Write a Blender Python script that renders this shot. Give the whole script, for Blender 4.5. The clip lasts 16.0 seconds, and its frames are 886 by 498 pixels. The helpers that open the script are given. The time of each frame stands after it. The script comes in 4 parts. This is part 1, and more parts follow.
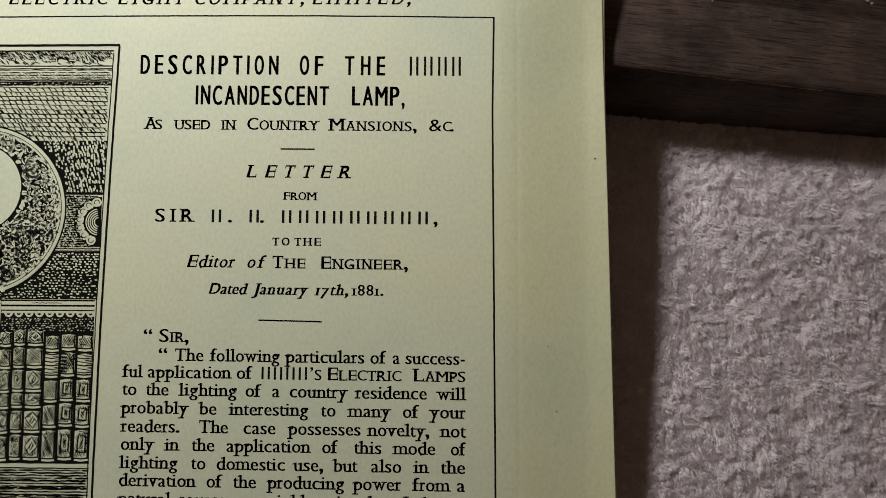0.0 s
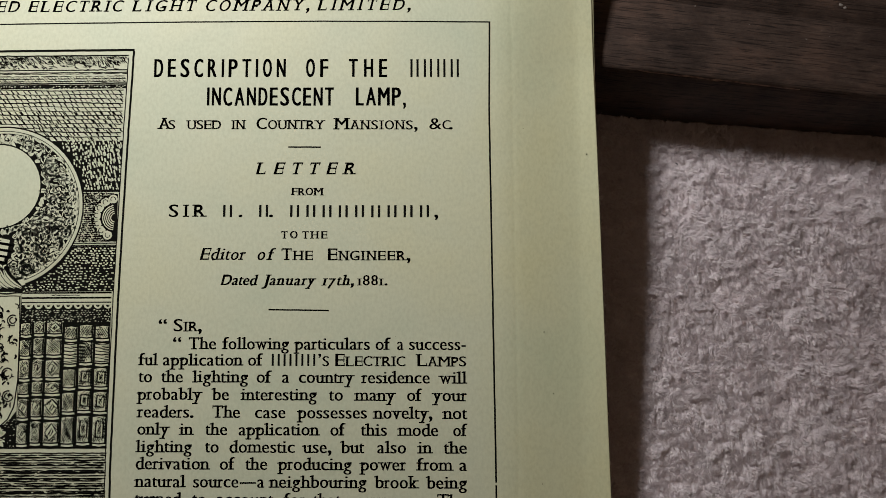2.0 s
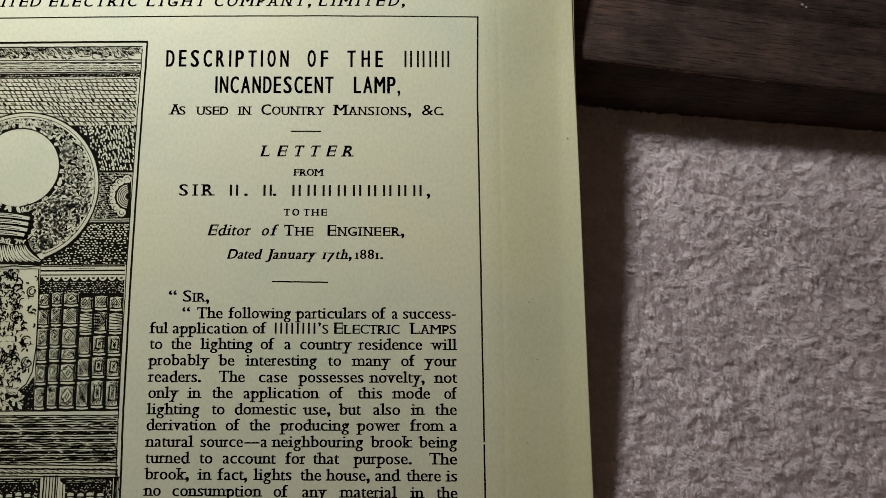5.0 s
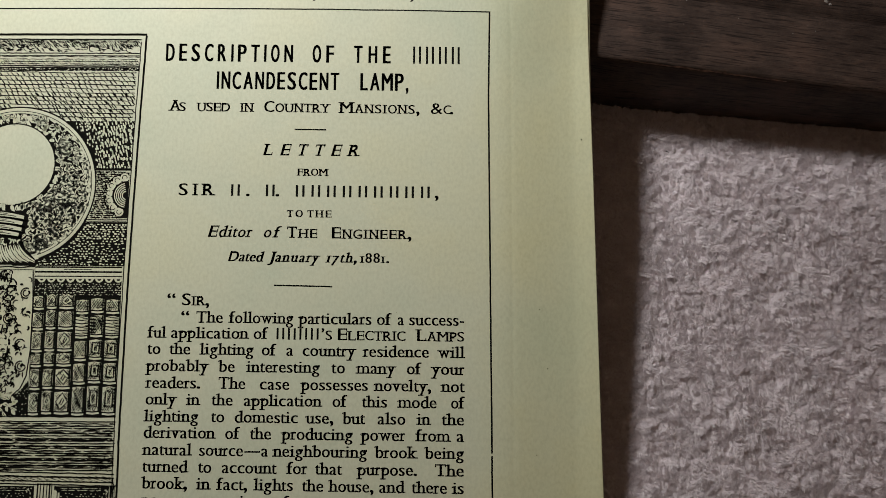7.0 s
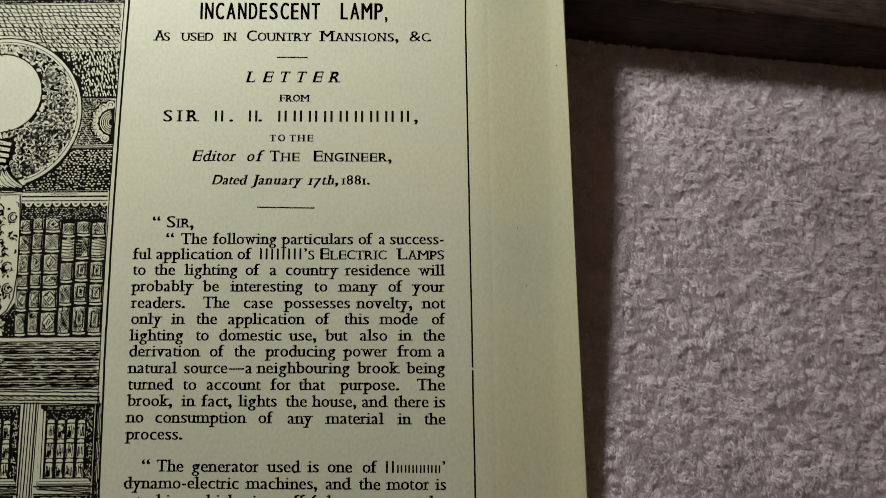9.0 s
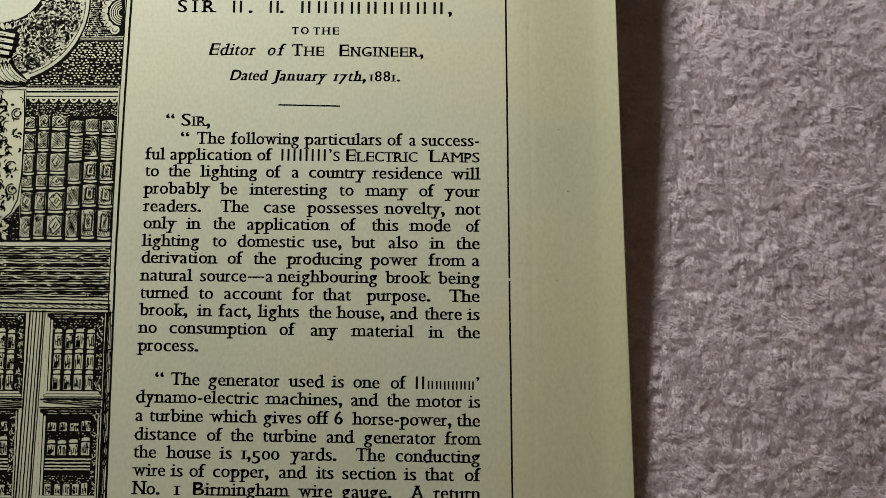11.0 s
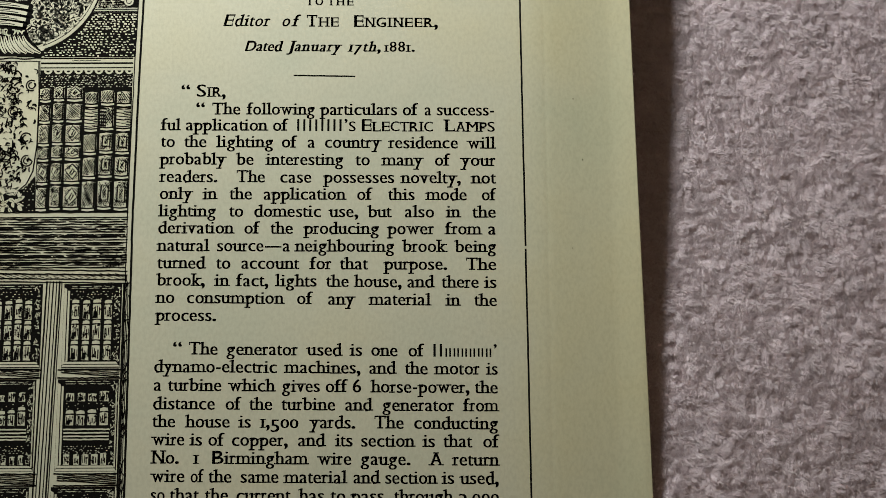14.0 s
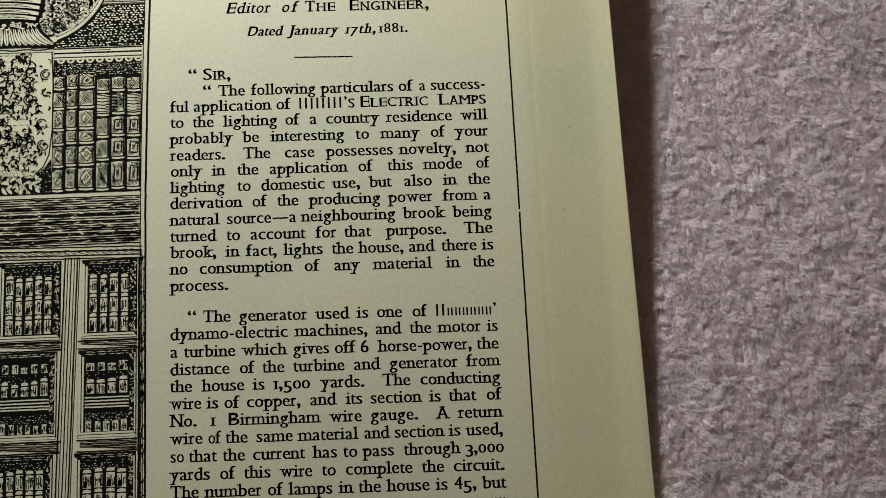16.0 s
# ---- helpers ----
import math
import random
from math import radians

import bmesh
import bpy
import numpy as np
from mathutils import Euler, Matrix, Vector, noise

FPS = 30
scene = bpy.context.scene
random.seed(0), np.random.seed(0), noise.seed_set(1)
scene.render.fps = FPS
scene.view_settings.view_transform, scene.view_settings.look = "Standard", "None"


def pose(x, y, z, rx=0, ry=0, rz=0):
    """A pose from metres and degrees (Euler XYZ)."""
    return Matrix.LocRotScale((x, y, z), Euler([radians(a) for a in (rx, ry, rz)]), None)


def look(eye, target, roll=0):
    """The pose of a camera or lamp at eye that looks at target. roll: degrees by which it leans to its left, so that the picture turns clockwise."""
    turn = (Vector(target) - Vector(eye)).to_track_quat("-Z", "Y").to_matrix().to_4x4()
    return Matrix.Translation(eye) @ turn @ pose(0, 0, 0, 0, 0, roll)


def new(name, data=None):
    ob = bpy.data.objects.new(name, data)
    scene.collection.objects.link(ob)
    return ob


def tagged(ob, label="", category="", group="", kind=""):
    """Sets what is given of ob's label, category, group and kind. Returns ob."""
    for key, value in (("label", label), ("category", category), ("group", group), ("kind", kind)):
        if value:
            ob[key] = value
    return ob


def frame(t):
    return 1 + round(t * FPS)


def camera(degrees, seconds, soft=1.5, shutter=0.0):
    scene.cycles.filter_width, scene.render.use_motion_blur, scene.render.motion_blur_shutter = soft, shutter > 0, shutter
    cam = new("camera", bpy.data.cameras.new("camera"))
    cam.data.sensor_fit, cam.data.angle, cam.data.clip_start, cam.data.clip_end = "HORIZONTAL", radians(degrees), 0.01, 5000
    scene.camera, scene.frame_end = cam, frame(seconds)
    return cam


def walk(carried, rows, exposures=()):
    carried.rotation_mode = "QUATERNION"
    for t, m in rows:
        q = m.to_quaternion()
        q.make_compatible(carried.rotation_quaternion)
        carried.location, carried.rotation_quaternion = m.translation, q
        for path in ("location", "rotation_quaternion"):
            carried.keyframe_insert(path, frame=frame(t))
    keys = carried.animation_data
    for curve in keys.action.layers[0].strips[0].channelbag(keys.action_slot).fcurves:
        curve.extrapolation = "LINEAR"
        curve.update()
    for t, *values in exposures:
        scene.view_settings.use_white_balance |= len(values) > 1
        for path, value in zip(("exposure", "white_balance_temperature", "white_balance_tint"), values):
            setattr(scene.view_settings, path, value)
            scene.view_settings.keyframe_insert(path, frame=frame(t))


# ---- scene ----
cam = camera(47.1, 16.0, soft=0.8, shutter=0.25)
# seconds, eye and target in centimetres, roll
PATH = [
    (0, (0.644, 1.902, 25.744), (0.589, 2.092, 23.753), -15.9),
    (0.5, (0.978, 1.221, 26.023), (0.92, 1.432, 24.035), -15.8),
    (1, (0.75, 1.526, 26.361), (0.703, 1.729, 24.372), -13.5),
    (1.5, (0.483, 1.278, 26.554), (0.443, 1.494, 24.566), -10.5),
    (2, (0.297, 1.041, 26.939), (0.271, 1.273, 24.953), -6.7),
    (2.5, (0.129, 1.258, 26.866), (0.113, 1.495, 24.88), -4.3),
    (3, (0.14, 1.262, 26.992), (0.12, 1.504, 25.006), -5.0),
    (3.5, (-0.023, 0.96, 27.297), (-0.043, 1.204, 25.312), -4.9),
    (4, (-0.255, 0.412, 28.063), (-0.263, 0.677, 26.081), -2.3),
    (4.5, (0.09, -0.58, 28.511), (0.087, -0.282, 26.534), -1.6),
    (4.7, (0.181, -0.663, 28.679), (0.181, -0.366, 26.701), -0.6),
    (6.8, (0.25, 0.349, 27.759), (0.238, 0.595, 25.774), -2.6),
    (7, (0.068, 0.088, 27.799), (0.061, 0.345, 25.815), -1.3),
    (7.5, (0.404, -0.173, 28.065), (0.399, 0.093, 26.083), -1.6),
    (8, (0.189, -0.704, 28.058), (0.199, -0.423, 26.078), 1.7),
    (8.5, (-0.028, -1.526, 28.006), (-0.011, -1.229, 26.028), 3.2),
    (9, (0.311, -2.846, 27.947), (0.325, -2.527, 25.973), 2.1),
    (9.5, (0.364, -3.614, 26.748), (0.349, -3.305, 24.772), -3.3),
    (10, (0.133, -3.349, 25.753), (0.099, -3.094, 23.77), -6.9),
    (10.2, (-0.132, -3.459, 25.743), (-0.163, -3.217, 23.758), -6.8),
    (12.3, (-0.176, -4.245, 26.214), (-0.177, -3.996, 24.23), -0.2),
    (12.5, (-0.076, -4.079, 26.063), (-0.081, -3.838, 24.077), -1.1),
    (13, (-0.146, -4.258, 25.492), (-0.154, -4.015, 23.507), -1.1),
    (13.5, (-0.498, -4.646, 25.834), (-0.498, -4.409, 23.848), -0.0),
    (14, (-0.894, -4.686, 25.93), (-0.881, -4.444, 23.945), 2.8),
    (14.5, (-1.221, -4.773, 25.385), (-1.187, -4.533, 23.4), 7.0),
    (15, (-1.952, -5.253, 26.134), (-1.898, -4.99, 24.152), 10.5),
    (15.5, (-2.383, -5.6, 26.842), (-2.302, -5.336, 24.861), 15.1),
    (15.7, (-1.809, -6.454, 27.251), (-1.755, -6.128, 25.279), 7.4),
    (16, (-1.357, -6.657, 26.995), (-1.308, -6.34, 25.021), 6.4),
]
walk(cam, [(t, look([v * 0.01 for v in eye], [v * 0.01 for v in target], roll)) for t, eye, target, roll in PATH],
     [(0.0, 0.0), (3.5, 0.0), (7.0, 0.05), (8.5, 0.1), (9.5, 0.2), (12.5, 0.36), (16.0, 0.45)])

# ---- light: one desk lamp up beyond the page's far left corner, in a dim room ----
LAMP = (-0.143, 0.271, 0.217)
lamp_data = bpy.data.lights.new("lamp", "POINT")
lamp_data.energy, lamp_data.shadow_soft_size, lamp_data.color = 4.5, 0.024, (1.0, 1.0, 1.0)
lamp = new("lamp", lamp_data)
lamp.matrix_world = pose(*LAMP)
world = bpy.data.worlds.new("world")
scene.world = world
world.use_nodes = True
world.node_tree.nodes["Background"].inputs[0].default_value = (1.0, 0.85, 0.72, 1)
world.node_tree.nodes["Background"].inputs[1].default_value = 0.026

MM = 0.001
PAGE_Z = 20.0
rng = np.random.default_rng(7)


# ---- helpers of this scene ----
def hash01(ix, iy, seed):
    h = (ix.astype(np.int64) * 374761393 + iy.astype(np.int64) * 668265263 + seed * 1442695041) & 0xFFFFFFFF
    h = ((h ^ (h >> 13)) * 1274126177) & 0xFFFFFFFF
    return ((h ^ (h >> 16)) & 0xFFFF) / 65535.0


def value_noise(x, y, seed=0):
    """Smooth noise from -1 to 1, one wave a unit."""
    ix, iy = np.floor(x), np.floor(y)
    fx, fy = x - ix, y - iy
    fx, fy = fx * fx * (3 - 2 * fx), fy * fy * (3 - 2 * fy)
    a, b = hash01(ix, iy, seed), hash01(ix + 1, iy, seed)
    c, d = hash01(ix, iy + 1, seed), hash01(ix + 1, iy + 1, seed)
    return 2 * ((a * (1 - fx) + b * fx) * (1 - fy) + (c * (1 - fx) + d * fx) * fy) - 1


def mesh_from(name, verts, faces, material, smooth=False):
    """A mesh from arrays in millimetres."""
    me = bpy.data.meshes.new(name)
    me.from_pydata((np.asarray(verts, dtype=float) * MM).tolist(), [], faces if isinstance(faces, list) else faces.tolist())
    me.materials.append(material)
    if smooth:
        me.polygons.foreach_set("use_smooth", [True] * len(me.polygons))
    me.update()
    return me


def part(name, me, parent, label=""):
    ob = new(name, me)
    ob.parent = parent
    return tagged(ob, label=label) if label else ob


def material(name):
    m = bpy.data.materials.new(name)
    m.use_nodes = True
    return m, m.node_tree.nodes, m.node_tree.links, m.node_tree.nodes["Principled BSDF"]


def noise_node(nodes, links, scale, detail=4.0, stretch=(1, 1, 1), rough=0.6):
    """Noise in object space, scale in waves a metre."""
    co = nodes.new("ShaderNodeTexCoord")
    mp = nodes.new("ShaderNodeMapping")
    mp.inputs["Scale"].default_value = stretch
    tx = nodes.new("ShaderNodeTexNoise")
    tx.inputs["Scale"].default_value, tx.inputs["Detail"].default_value = scale, detail
    tx.inputs["Roughness"].default_value = rough
    links.new(co.outputs["Object"], mp.inputs["Vector"])
    links.new(mp.outputs["Vector"], tx.inputs["Vector"])
    return tx.outputs["Fac"]


def ramp(nodes, links, fac, stops):
    r = nodes.new("ShaderNodeValToRGB")
    while len(r.color_ramp.elements) < len(stops):
        r.color_ramp.elements.new(0.5)
    for e, (p, c) in zip(r.color_ramp.elements, stops):
        e.position, e.color = p, (*c, 1)
    links.new(fac, r.inputs["Fac"])
    return r.outputs["Color"]


def multiply(nodes, links, a, b, fac=1.0):
    mx = nodes.new("ShaderNodeMix")
    mx.data_type, mx.blend_type = "RGBA", "MULTIPLY"
    mx.inputs["Factor"].default_value = fac
    links.new(a, mx.inputs["A"])
    links.new(b, mx.inputs["B"])
    return mx.outputs["Result"]


def bump(nodes, links, fac, strength, distance, bsdf, normal=None):
    b = nodes.new("ShaderNodeBump")
    b.inputs["Strength"].default_value, b.inputs["Distance"].default_value = strength, distance
    links.new(fac, b.inputs["Height"])
    if normal is not None:
        links.new(normal, b.inputs["Normal"])
    links.new(b.outputs["Normal"], bsdf.inputs["Normal"])
    return b.outputs["Normal"]


# ---- materials ----
def make_paper(name, tone):
    m, n, l, b = material(name)
    cloud = ramp(n, l, noise_node(n, l, 22, 4), [(0.32, (tone[0] * 0.92, tone[1] * 0.96, tone[2] * 0.97)), (0.5, tone), (0.7, (tone[0] * 1.03, tone[1], tone[2] * 0.93))])
    grain = ramp(n, l, noise_node(n, l, 1400, 5, (1, 0.6, 1)), [(0.25, (0.87, 0.87, 0.85)), (0.6, (1, 1, 1))])
    # the margin has yellowed with age, unevenly, most along its free edge
    co = n.new("ShaderNodeTexCoord")
    axes = n.new("ShaderNodeSeparateXYZ")
    l.new(co.outputs["Object"], axes.inputs[0])
    uneven = n.new("ShaderNodeMath")
    uneven.operation = "MULTIPLY_ADD"
    l.new(noise_node(n, l, 60, 3, (1, 0.25, 1)), uneven.inputs[0])
    uneven.inputs[1].default_value = 0.012
    l.new(axes.outputs["X"], uneven.inputs[2])
    reach = n.new("ShaderNodeMapRange")
    reach.inputs["From Min"].default_value, reach.inputs["From Max"].default_value = 0.014, 0.046
    l.new(uneven.outputs[0], reach.inputs["Value"])
    aged = ramp(n, l, reach.outputs[0], [(0.0, (1, 1, 1)), (0.35, (1.0, 0.985, 0.90)), (0.8, (1.0, 0.98, 0.88)), (1.0, (1.0, 0.975, 0.86))])
    l.new(multiply(n, l, multiply(n, l, cloud, grain), aged), b.inputs["Base Color"])
    b.inputs["Roughness"].default_value = 0.52
    b.inputs["Specular IOR Level"].default_value = 0.42
    wave = bump(n, l, noise_node(n, l, 45, 2), 0.25, 0.0008, b)
    bump(n, l, noise_node(n, l, 1500, 5), 0.4, 0.00006, b, wave)
    return m


PAPER = make_paper("paper", (0.555, 0.567, 0.408))
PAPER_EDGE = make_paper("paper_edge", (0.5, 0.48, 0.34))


def make_ink():
    m, n, l, b = material("ink")
    col = ramp(n, l, noise_node(n, l, 2600, 4), [(0.35, (0.003, 0.003, 0.0025)), (0.66, (0.008, 0.008, 0.006)), (0.85, (0.022, 0.021, 0.016))])
    l.new(col, b.inputs["Base Color"])
    b.inputs["Roughness"].default_value = 0.9
    b.inputs["Specular IOR Level"].default_value = 0.05
    return m


INK = make_ink()


def make_fleece(name, tone, hairs=False):
    m, n, l, b = material(name)
    patch = ramp(n, l, noise_node(n, l, 90, 3), [(0.3, [c * 0.84 for c in tone]), (0.7, tone)])
    tuft = ramp(n, l, noise_node(n, l, 900, 3), [(0.3, (0.85, 0.83, 0.86)), (0.65, (1, 1, 1))])
    l.new(multiply(n, l, patch, tuft), b.inputs["Base Color"])
    b.inputs["Roughness"].default_value = 0.85
    b.inputs["Specular IOR Level"].default_value = 0.15
    b.inputs["Sheen Weight"].default_value = 0.25
    b.inputs["Sheen Roughness"].default_value = 0.4
    if hairs:
        # fine hairs let light through
        out = n["Material Output"]
        glow = n.new("ShaderNodeBsdfTranslucent")
        glow.inputs["Color"].default_value = (*tone, 1)
        mix = n.new("ShaderNodeMixShader")
        mix.inputs["Fac"].default_value = 0.42
        l.new(b.outputs["BSDF"], mix.inputs[1])
        l.new(glow.outputs["BSDF"], mix.inputs[2])
        l.new(mix.outputs["Shader"], out.inputs["Surface"])
    return m


FLEECE = make_fleece("fleece", (0.79, 0.725, 0.725))
PILE = make_fleece("fleece_pile", (0.905, 0.845, 0.845), True)


def make_wood():
    m, n, l, b = material("dark_wood")
    long_grain = noise_node(n, l, 260, 6, (0.35, 4, 4), 0.7)
    grain = ramp(n, l, long_grain, [(0.28, (0.033, 0.0225, 0.018)), (0.5, (0.050, 0.036, 0.0295)), (0.75, (0.072, 0.053, 0.043))])
    worn = ramp(n, l, noise_node(n, l, 75, 8, (0.8, 1.0, 1), 0.72), [(0.36, (0.55, 0.51, 0.5)), (0.5, (1.0, 0.96, 0.94)), (0.64, (1.45, 1.31, 1.24))])
    crack = ramp(n, l, noise_node(n, l, 800, 3, (0.16, 3.2, 3.2), 0.5), [(0.35, (0.34, 0.31, 0.29)), (0.45, (1.06, 1, 0.97))])
    scuff = ramp(n, l, noise_node(n, l, 300, 6, (1.6, 0.7, 1), 0.75), [(0.60, (1, 1, 1)), (0.72, (1.55, 1.5, 1.48))])
    dust = ramp(n, l, noise_node(n, l, 900, 4), [(0.70, (1, 1, 1)), (0.78, (2.0, 2.0, 2.0))])
    tone = multiply(n, l, multiply(n, l, grain, worn), multiply(n, l, crack, scuff))
    l.new(multiply(n, l, tone, dust), b.inputs["Base Color"])
    b.inputs["Roughness"].default_value = 0.62
    b.inputs["Specular IOR Level"].default_value = 0.28
    low = bump(n, l, noise_node(n, l, 170, 6, (0.5, 5, 5), 0.7), 0.4, 0.0005, b)
    bump(n, l, noise_node(n, l, 800, 3, (0.16, 3.2, 3.2), 0.5), 0.3, 0.0003, b, low)
    return m


WOOD = make_wood()


def make_scratch():
    m, n, l, b = material("worn_edge")
    l.new(ramp(n, l, noise_node(n, l, 700, 4), [(0.3, (0.06, 0.03, 0.02)), (0.7, (0.30, 0.18, 0.12))]), b.inputs["Base Color"])
    b.inputs["Roughness"].default_value = 0.7
    return m


WORN = make_scratch()



def make_plain(name, tone, scale):
    m, n, l, b = material(name)
    l.new(ramp(n, l, noise_node(n, l, scale, 5), [(0.3, [c * 0.88 for c in tone]), (0.7, tone)]), b.inputs["Base Color"])
    b.inputs["Roughness"].default_value = 0.8
    return m


CHIP = make_plain("pale_chip", (0.24, 0.21, 0.185), 900)
WALL = make_plain("wall_paint", (0.72, 0.57, 0.43), 3)
FLOORING = make_plain("floor_boards", (0.22, 0.15, 0.10), 6)
TABLE = make_plain("table_wood", (0.18, 0.11, 0.07), 12)


# ---- the room, plain and closed ----
def slab(name, lo, hi, mat):
    """A block between two corners in millimetres."""
    (x0, y0, z0), (x1, y1, z1) = lo, hi
    v = [(x0, y0, z0), (x1, y0, z0), (x1, y1, z0), (x0, y1, z0), (x0, y0, z1), (x1, y0, z1), (x1, y1, z1), (x0, y1, z1)]
    f = [(3, 2, 1, 0), (4, 5, 6, 7), (0, 1, 5, 4), (1, 2, 6, 5), (2, 3, 7, 6), (3, 0, 4, 7)]
    return mesh_from(name, v, f, mat)


def structure(name, lo, hi, mat, label, category):
    return tagged(new(name, slab(name, lo, hi, mat)), label, category, kind="structure")


X0, X1, Y0, Y1, ZF, ZC = -1350, 1350, -1250, 1250, -790, 1550
structure("floor", (X0 - 100, Y0 - 100, ZF - 60), (X1 + 100, Y1 + 100, ZF), FLOORING, "plain brown wooden floor of the dim room", "floor")
structure("ceiling", (X0 - 100, Y0 - 100, ZC), (X1 + 100, Y1 + 100, ZC + 60), WALL, "plain pale painted ceiling of the dim room", "ceiling")
structure("wall_north", (X0 - 100, Y1, ZF), (X1 + 100, Y1 + 100, ZC), WALL, "plain pale painted wall of the dim room", "wall")
structure("wall_south", (X0 - 100, Y0 - 100, ZF), (X1 + 100, Y0, ZC), WALL, "plain pale painted wall of the dim room", "wall")
structure("wall_west", (X0 - 100, Y0, ZF), (X0, Y1, ZC), WALL, "plain pale painted wall of the dim room", "wall")
structure("wall_east", (X1, Y0, ZF), (X1 + 100, Y1, ZC), WALL, "plain pale painted wall of the dim room", "wall")

table = tagged(new("table"), "plain dark wooden table under the fleece blanket", "table")
part("tabletop", slab("tabletop", (-480, -420, -70), (480, 420, -42), TABLE), table)
for lx in (-440, 400):
    for ly in (-380, 340):
        part("leg", slab("leg", (lx, ly, ZF), (lx + 40, ly + 40, -70), TABLE), table)


# ---- the fleece blanket ----
def blanket_level(x, y):
    """The blanket's lie: it sinks away from the page and is pressed flat beneath it."""
    plane = 13.35 - 0.165 * x - 0.131 * y
    up = np.clip((y - 15) / 45, 0, 1)
    plane = plane + 0.036 * np.clip(x - 60, 0, 90) * up * up * (3 - 2 * up)
    t = np.clip((20 - y) / 80, 0, 1)
    plane = plane + 1.1 * t * t * (3 - 2 * t)
    plane = np.where(plane > 8, 8 + 14 * np.tanh((plane - 8) / 14), plane)
    plane = np.where(plane < -15, -15 + 20 * np.tanh((plane + 15) / 20), plane)
    w = np.clip((x - 24) / 18, 0, 1)
    w = w * w * (3 - 2 * w)
    low = np.minimum(plane, 6 + 2.5 * np.tanh((plane - 6) / 8))
    return low * (1 - w) + plane * w


def tuft(x, y):
    """The tuft to which a spot of the pile belongs: its centre and two random numbers."""
    wx, wy = x + 0.9 * value_noise(x / 3.1, y / 3.1, 31), y + 0.9 * value_noise(x / 3.1, y / 3.1, 32)
    ix, iy = np.floor(wx / 1.75), np.floor(wy / 1.45)
    cx = (ix + 0.2 + 0.6 * hash01(ix, iy, 33)) * 1.75 - (wx - x)
    cy = (iy + 0.2 + 0.6 * hash01(ix, iy, 34)) * 1.45 - (wy - y)
    return cx, cy, hash01(ix, iy, 35), hash01(ix, iy, 36)


def blanket_relief(x, y):
    cx, cy, a, b = tuft(x, y)
    dome = np.clip(1 - ((x - cx) ** 2 + (y - cy) ** 2) / 1.3, -0.4, 1) * (0.35 + 0.45 * b)
    return dome * 0.22 + value_noise(x / 9.0, y / 8.0, 3) * 0.3 + value_noise(x / 3.0, y / 2.6, 4) * 0.22 + value_noise(x / 1.3, y / 1.1, 5) * 0.3


def grid_mesh(name, xs, ys, height, mat, bottom=None):
    gx, gy = np.meshgrid(xs, ys)
    nx, ny = len(xs), len(ys)
    v = np.c_[gx.ravel(), gy.ravel(), height(gx, gy).ravel()]
    i = (np.arange(ny - 1)[:, None] * nx + np.arange(nx - 1)[None, :]).ravel()
    f = np.c_[i, i + 1, i + nx + 1, i + nx].tolist()
    if bottom is not None:
        rim = [*range(nx), *(nx * k + nx - 1 for k in range(1, ny)), *(nx * (ny - 1) + k for k in range(nx - 2, -1, -1)), *(nx * k for k in range(ny - 2, 0, -1))]
        base = len(v)
        low = v[rim].copy()
        low[:, 2] = bottom
        v = np.r_[v, low]
        m = len(rim)
        f += [(rim[(k + 1) % m], rim[k], base + k, base + (k + 1) % m) for k in range(m)]
        f.append(tuple(base + k for k in range(m - 1, -1, -1)))
    return mesh_from(name, v, f, mat, True)


blanket = tagged(new("fleece_blanket"), "pale lilac-pink fleece blanket with a short tufted pile", "blanket")
xs = np.r_[np.linspace(-450, 20, 40), np.arange(24, 150, 0.55), np.linspace(158, 450, 24)]
ys = np.r_[np.linspace(-390, -125, 24), np.arange(-118, 100, 0.55), np.linspace(108, 390, 26)]
part("cloth", grid_mesh("cloth", xs, ys, lambda x, y: blanket_level(x, y) - 0.9 + blanket_relief(x, y), FLEECE, -42.0), blanket)


